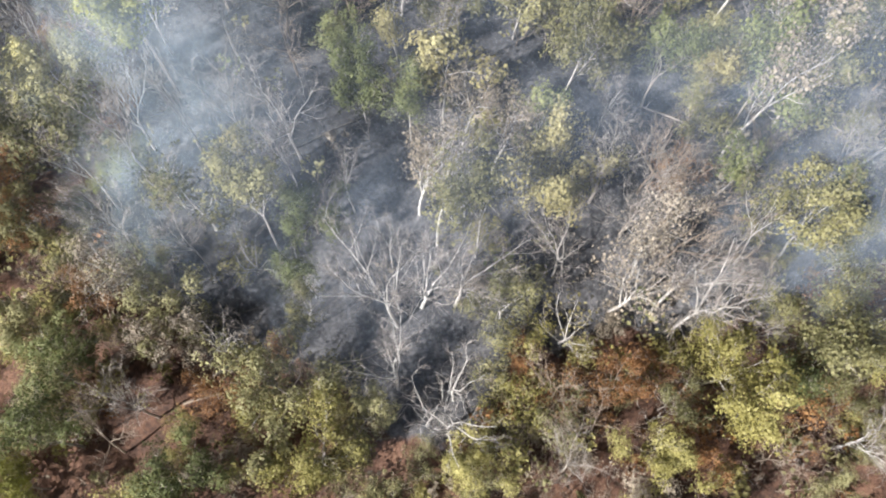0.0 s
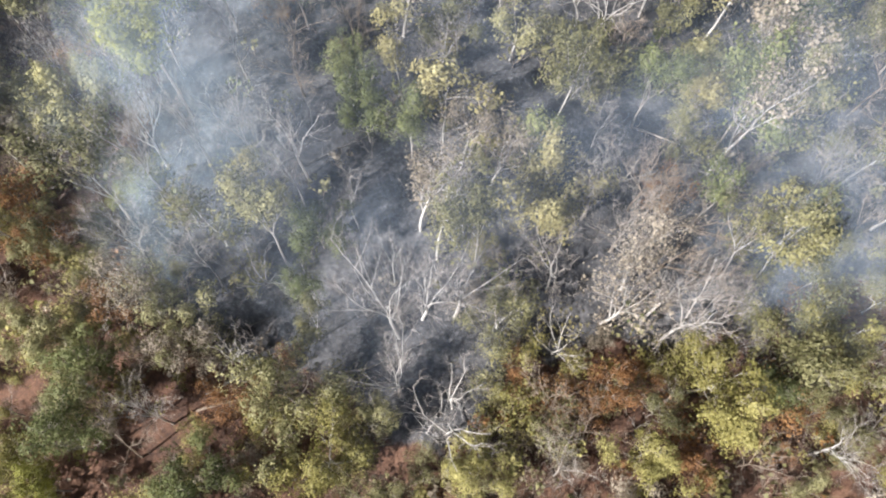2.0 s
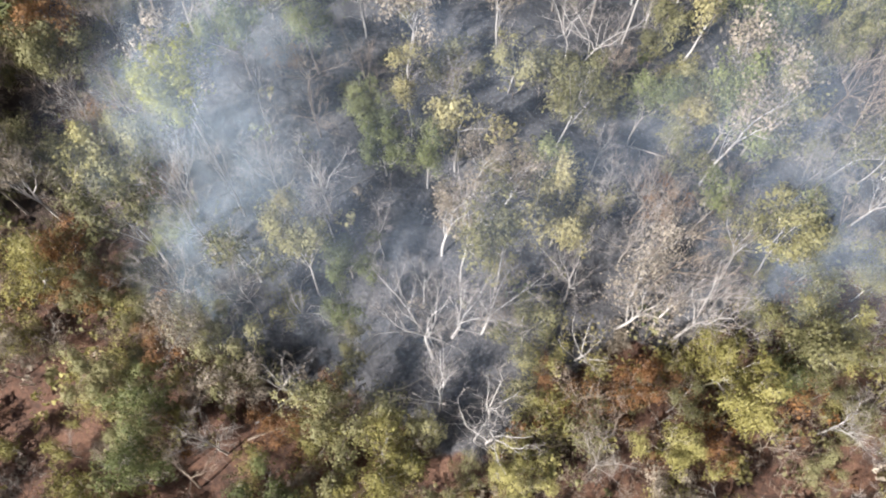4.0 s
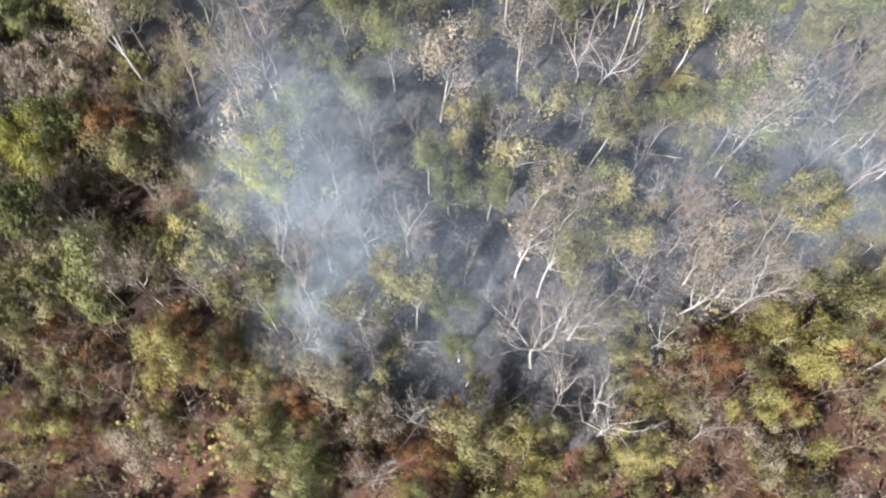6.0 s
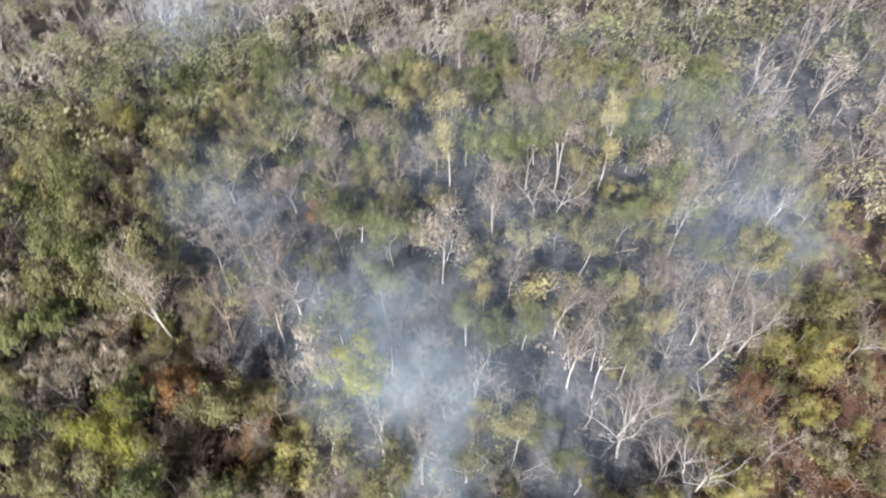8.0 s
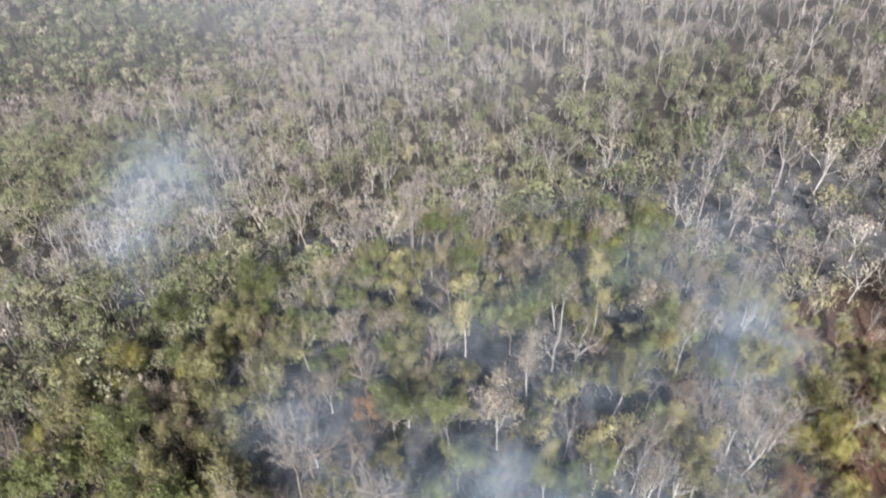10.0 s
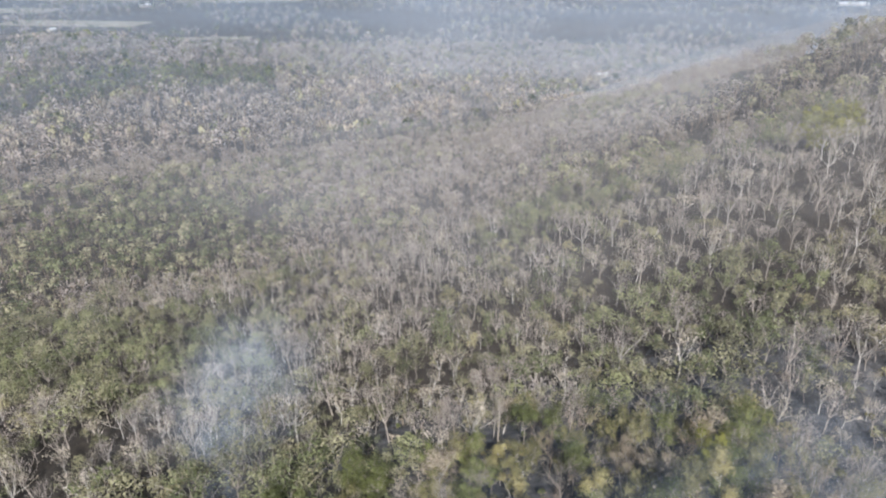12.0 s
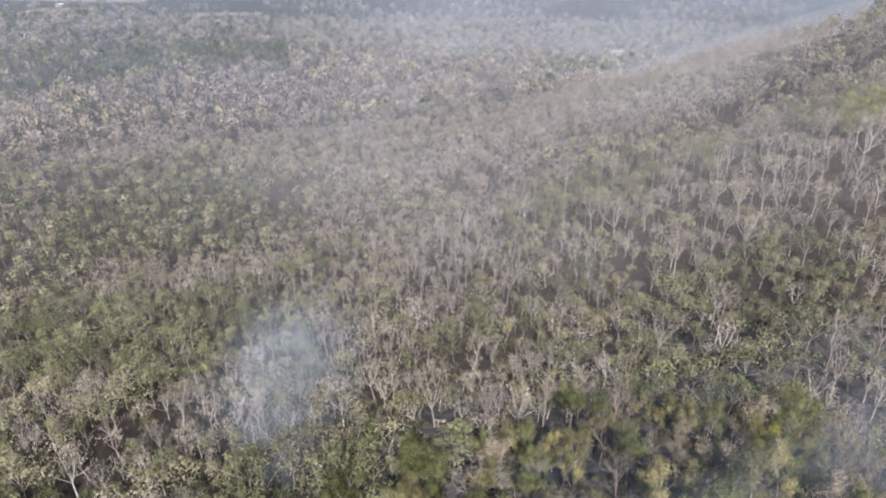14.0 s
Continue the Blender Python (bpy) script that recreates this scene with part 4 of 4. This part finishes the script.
def shed(label, x, y, long, wide, tall, turn):
    """A low farm building with a pitched roof."""
    z = float(height(np.float64(x), np.float64(y)))
    top = tagged(new("farm_building"), label, "building")
    top.matrix_basis = pose(x, y, z, 0, 0, turn)
    a, b = long / 2, wide / 2
    wall = mesh_of("wall", [(-a, -b, -2), (a, -b, -2), (a, b, -2), (-a, b, -2), (-a, -b, tall), (a, -b, tall), (a, b, tall), (-a, b, tall), (-a, 0, tall * 1.35), (a, 0, tall * 1.35)], [(0, 1, 5, 4), (2, 3, 7, 6), (1, 2, 6, 5), (3, 0, 4, 7), (5, 6, 9), (7, 4, 8)], [PLASTER])
    c, e = a + 0.8, b + 1.0
    h0, h1 = tall - 0.1, tall * 1.35 + 0.2
    roof = mesh_of("roof", [(-c, -e, h0), (c, -e, h0), (c, 0, h1), (-c, 0, h1), (c, e, h0), (-c, e, h0), (-c, -e, h0 + 0.3), (c, -e, h0 + 0.3), (c, 0, h1 + 0.3), (-c, 0, h1 + 0.3), (c, e, h0 + 0.3), (-c, e, h0 + 0.3)], [(0, 1, 2, 3), (3, 2, 4, 5), (6, 7, 8, 9), (9, 8, 10, 11), (0, 1, 7, 6), (5, 4, 10, 11)], [TIN])
    part("wall", wall, top)
    part("roof", roof, top, "pale sheet-metal roof")


def plain_material(name, low, high, rough):
    n = Nodes(name)
    tone = n.ramp(n.noise(0.3, place_of(n), 5.0), (0.3, low), (0.7, high))
    return n.end(n.add("ShaderNodeBsdfPrincipled", Base_Color=tone, Roughness=rough).outputs[0])


PLASTER = plain_material("weathered_plaster", (0.45, 0.42, 0.37), (0.62, 0.58, 0.52), 0.9)
TIN = plain_material("pale_roof_sheet", (0.60, 0.61, 0.62), (0.85, 0.85, 0.85), 0.5)
shed("long white-roofed farm building far out on the plain", 2322, 303, 85, 26, 7, -55)
shed("small pale-roofed farm building among distant trees", 890, 449, 20, 9, 5, -40)
shed("small pale-roofed farm building beside distant fields", 690, 1660, 18, 9, 5, 20)
shed("small pale-roofed farm building beside distant fields", 1120, 1980, 30, 14, 6, 0)

# ---- smoke, and sheets for distance haze ----
SMOKE = smoke_material("fire_smoke", 0.17, 0.30, 0.78, 2.0)


def puff_mesh(seed, mat):
    """A billowing sheet of smoke, two units wide, bulged like a dome."""
    rng = np.random.default_rng(seed)
    n = 20
    s = np.linspace(-1, 1, n)
    gx, gy = np.meshgrid(s, s)
    a, b, c = rng.uniform(0, 6.28, 3)
    gz = 0.35 * (1 - gx**2 - gy**2) + 0.12 * np.sin(3 * gx + a) * np.cos(2.5 * gy + b) + 0.06 * np.sin(6 * gy + c)
    i = (np.arange(n - 1)[:, None] * n + np.arange(n - 1)).ravel()
    me = mesh_of("wisp", np.stack([gx.ravel(), gy.ravel(), gz.ravel()], 1), np.stack([i, i + 1, i + n + 1, i + n], 1), [mat])
    me.polygons.foreach_set("use_smooth", np.ones(len(me.polygons), bool))
    return me


SMOKE_THIN = smoke_material("thin_smoke", 0.105, 0.32, 0.76, 2.3, (0.50, 0.59, 0.72))
PUFFS = [puff_mesh(k, SMOKE) for k in range(4)]
PUFFS_THIN = [puff_mesh(k, SMOKE_THIN) for k in range(4)]


def plume(label, path, wisps, seed, puffs=PUFFS):
    """Smoke that rises along a line of (x, y, metres above the ground, half width)."""
    rng = random.Random(seed)
    x0, y0 = path[0][:2]
    top = tagged(new("smoke_plume"), label, "smoke", kind="stuff")
    top.matrix_basis = Matrix.Translation((x0, y0, float(height(np.float64(x0), np.float64(y0)))))
    back_to = top.matrix_basis.inverted()
    for k in range(wisps):
        f = (k + 0.5) / wisps * (len(path) - 1)
        i = min(int(f), len(path) - 2)
        x, y, up, r = (a + (b - a) * (f - i) for a, b in zip(path[i], path[i + 1]))
        x, y = x + rng.uniform(-0.55, 0.55) * r, y + rng.uniform(-0.55, 0.55) * r
        z = float(height(np.float64(x), np.float64(y))) + up
        ob = part("wisp", puffs[k % 4], top)
        r *= rng.uniform(0.8, 1.2)
        face = sun_way.to_track_quat("Z", "Y").to_matrix().to_4x4()
        ob.matrix_basis = back_to @ Matrix.Translation((x, y, z)) @ face @ pose(0, 0, 0, rng.uniform(-30, 30), rng.uniform(-30, 30), rng.uniform(0, 360)) @ Matrix.Diagonal((r * rng.uniform(0.7, 1.1), r * rng.uniform(1.0, 1.7), r * 0.7, 1))
    return top


plume("blue-white smoke rising from the burning edge through the crowns", [(-22, 20, 1, 2.5), (-22, 23, 4, 5), (-21.5, 28, 8, 8), (-20, 36, 12, 10), (-17, 45, 16, 13)], 18, 1)
plume("thin pale smoke drifting through leafless trees", [(22, 17, 1, 5), (26, 21, 4, 8), (31, 27, 8, 11), (40, 35, 12, 14)], 15, 2, PUFFS_THIN)
plume("grey-white smoke rising from the wood on the slope", [(-3, 153, 4, 9), (3, 160, 9, 14), (10, 170, 13, 19), (20, 182, 17, 22), (34, 196, 22, 26)], 16, 3, PUFFS_THIN)
plume("thin blue smoke between bare trees", [(-31, 56, 1, 4), (-28, 60, 5, 6), (-24, 68, 10, 9), (-18, 80, 14, 12)], 8, 4, PUFFS_THIN)
plume("low thin smoke over the ash", [(-5, 16.5, 1, 3), (-10, 20, 3, 6), (-12, 25, 4, 8), (-6, 31, 6, 10)], 7, 5, PUFFS_THIN)

# Pale and blue sheets paint distance haze, denser away from EYE_END; ash one is smoke.
VEILS = [
    (0.0, haze_material("pale_haze_sheet", 1.0, (0.66, 0.655, 0.68), 0.006, 0.5)),
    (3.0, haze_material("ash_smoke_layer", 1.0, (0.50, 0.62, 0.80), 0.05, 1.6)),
    (6.0, haze_material("blue_haze_sheet", 1.0, (0.46, 0.60, 0.80), 0.004, 0.4)),
]
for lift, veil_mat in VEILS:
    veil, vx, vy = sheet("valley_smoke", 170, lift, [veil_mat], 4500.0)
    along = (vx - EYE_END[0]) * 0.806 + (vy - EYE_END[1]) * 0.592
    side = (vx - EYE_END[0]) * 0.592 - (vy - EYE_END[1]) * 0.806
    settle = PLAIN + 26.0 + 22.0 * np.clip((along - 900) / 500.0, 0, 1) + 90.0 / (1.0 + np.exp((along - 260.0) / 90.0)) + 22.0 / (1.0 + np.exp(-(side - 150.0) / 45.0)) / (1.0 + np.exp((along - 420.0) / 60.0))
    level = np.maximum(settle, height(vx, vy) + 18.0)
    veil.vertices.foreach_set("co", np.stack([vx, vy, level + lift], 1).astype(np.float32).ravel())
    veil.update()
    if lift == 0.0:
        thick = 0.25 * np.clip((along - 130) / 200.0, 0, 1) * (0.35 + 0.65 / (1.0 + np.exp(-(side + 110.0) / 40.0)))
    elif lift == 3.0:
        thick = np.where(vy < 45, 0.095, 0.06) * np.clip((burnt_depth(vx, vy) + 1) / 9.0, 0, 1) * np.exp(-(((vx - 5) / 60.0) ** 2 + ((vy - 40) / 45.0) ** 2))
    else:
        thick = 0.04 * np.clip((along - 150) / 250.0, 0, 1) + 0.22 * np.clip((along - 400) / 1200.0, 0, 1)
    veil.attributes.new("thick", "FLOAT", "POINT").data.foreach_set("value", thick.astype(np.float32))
    tagged(new("valley_smoke", veil), {0.0: "thin sheet painting pale smoky distance haze over the slopes", 3.0: "thin torn layer of blue smoke over the burnt ground"}.get(lift, "thin sheet painting blue smoky distance haze over the valley"), "smoke", kind="stuff")
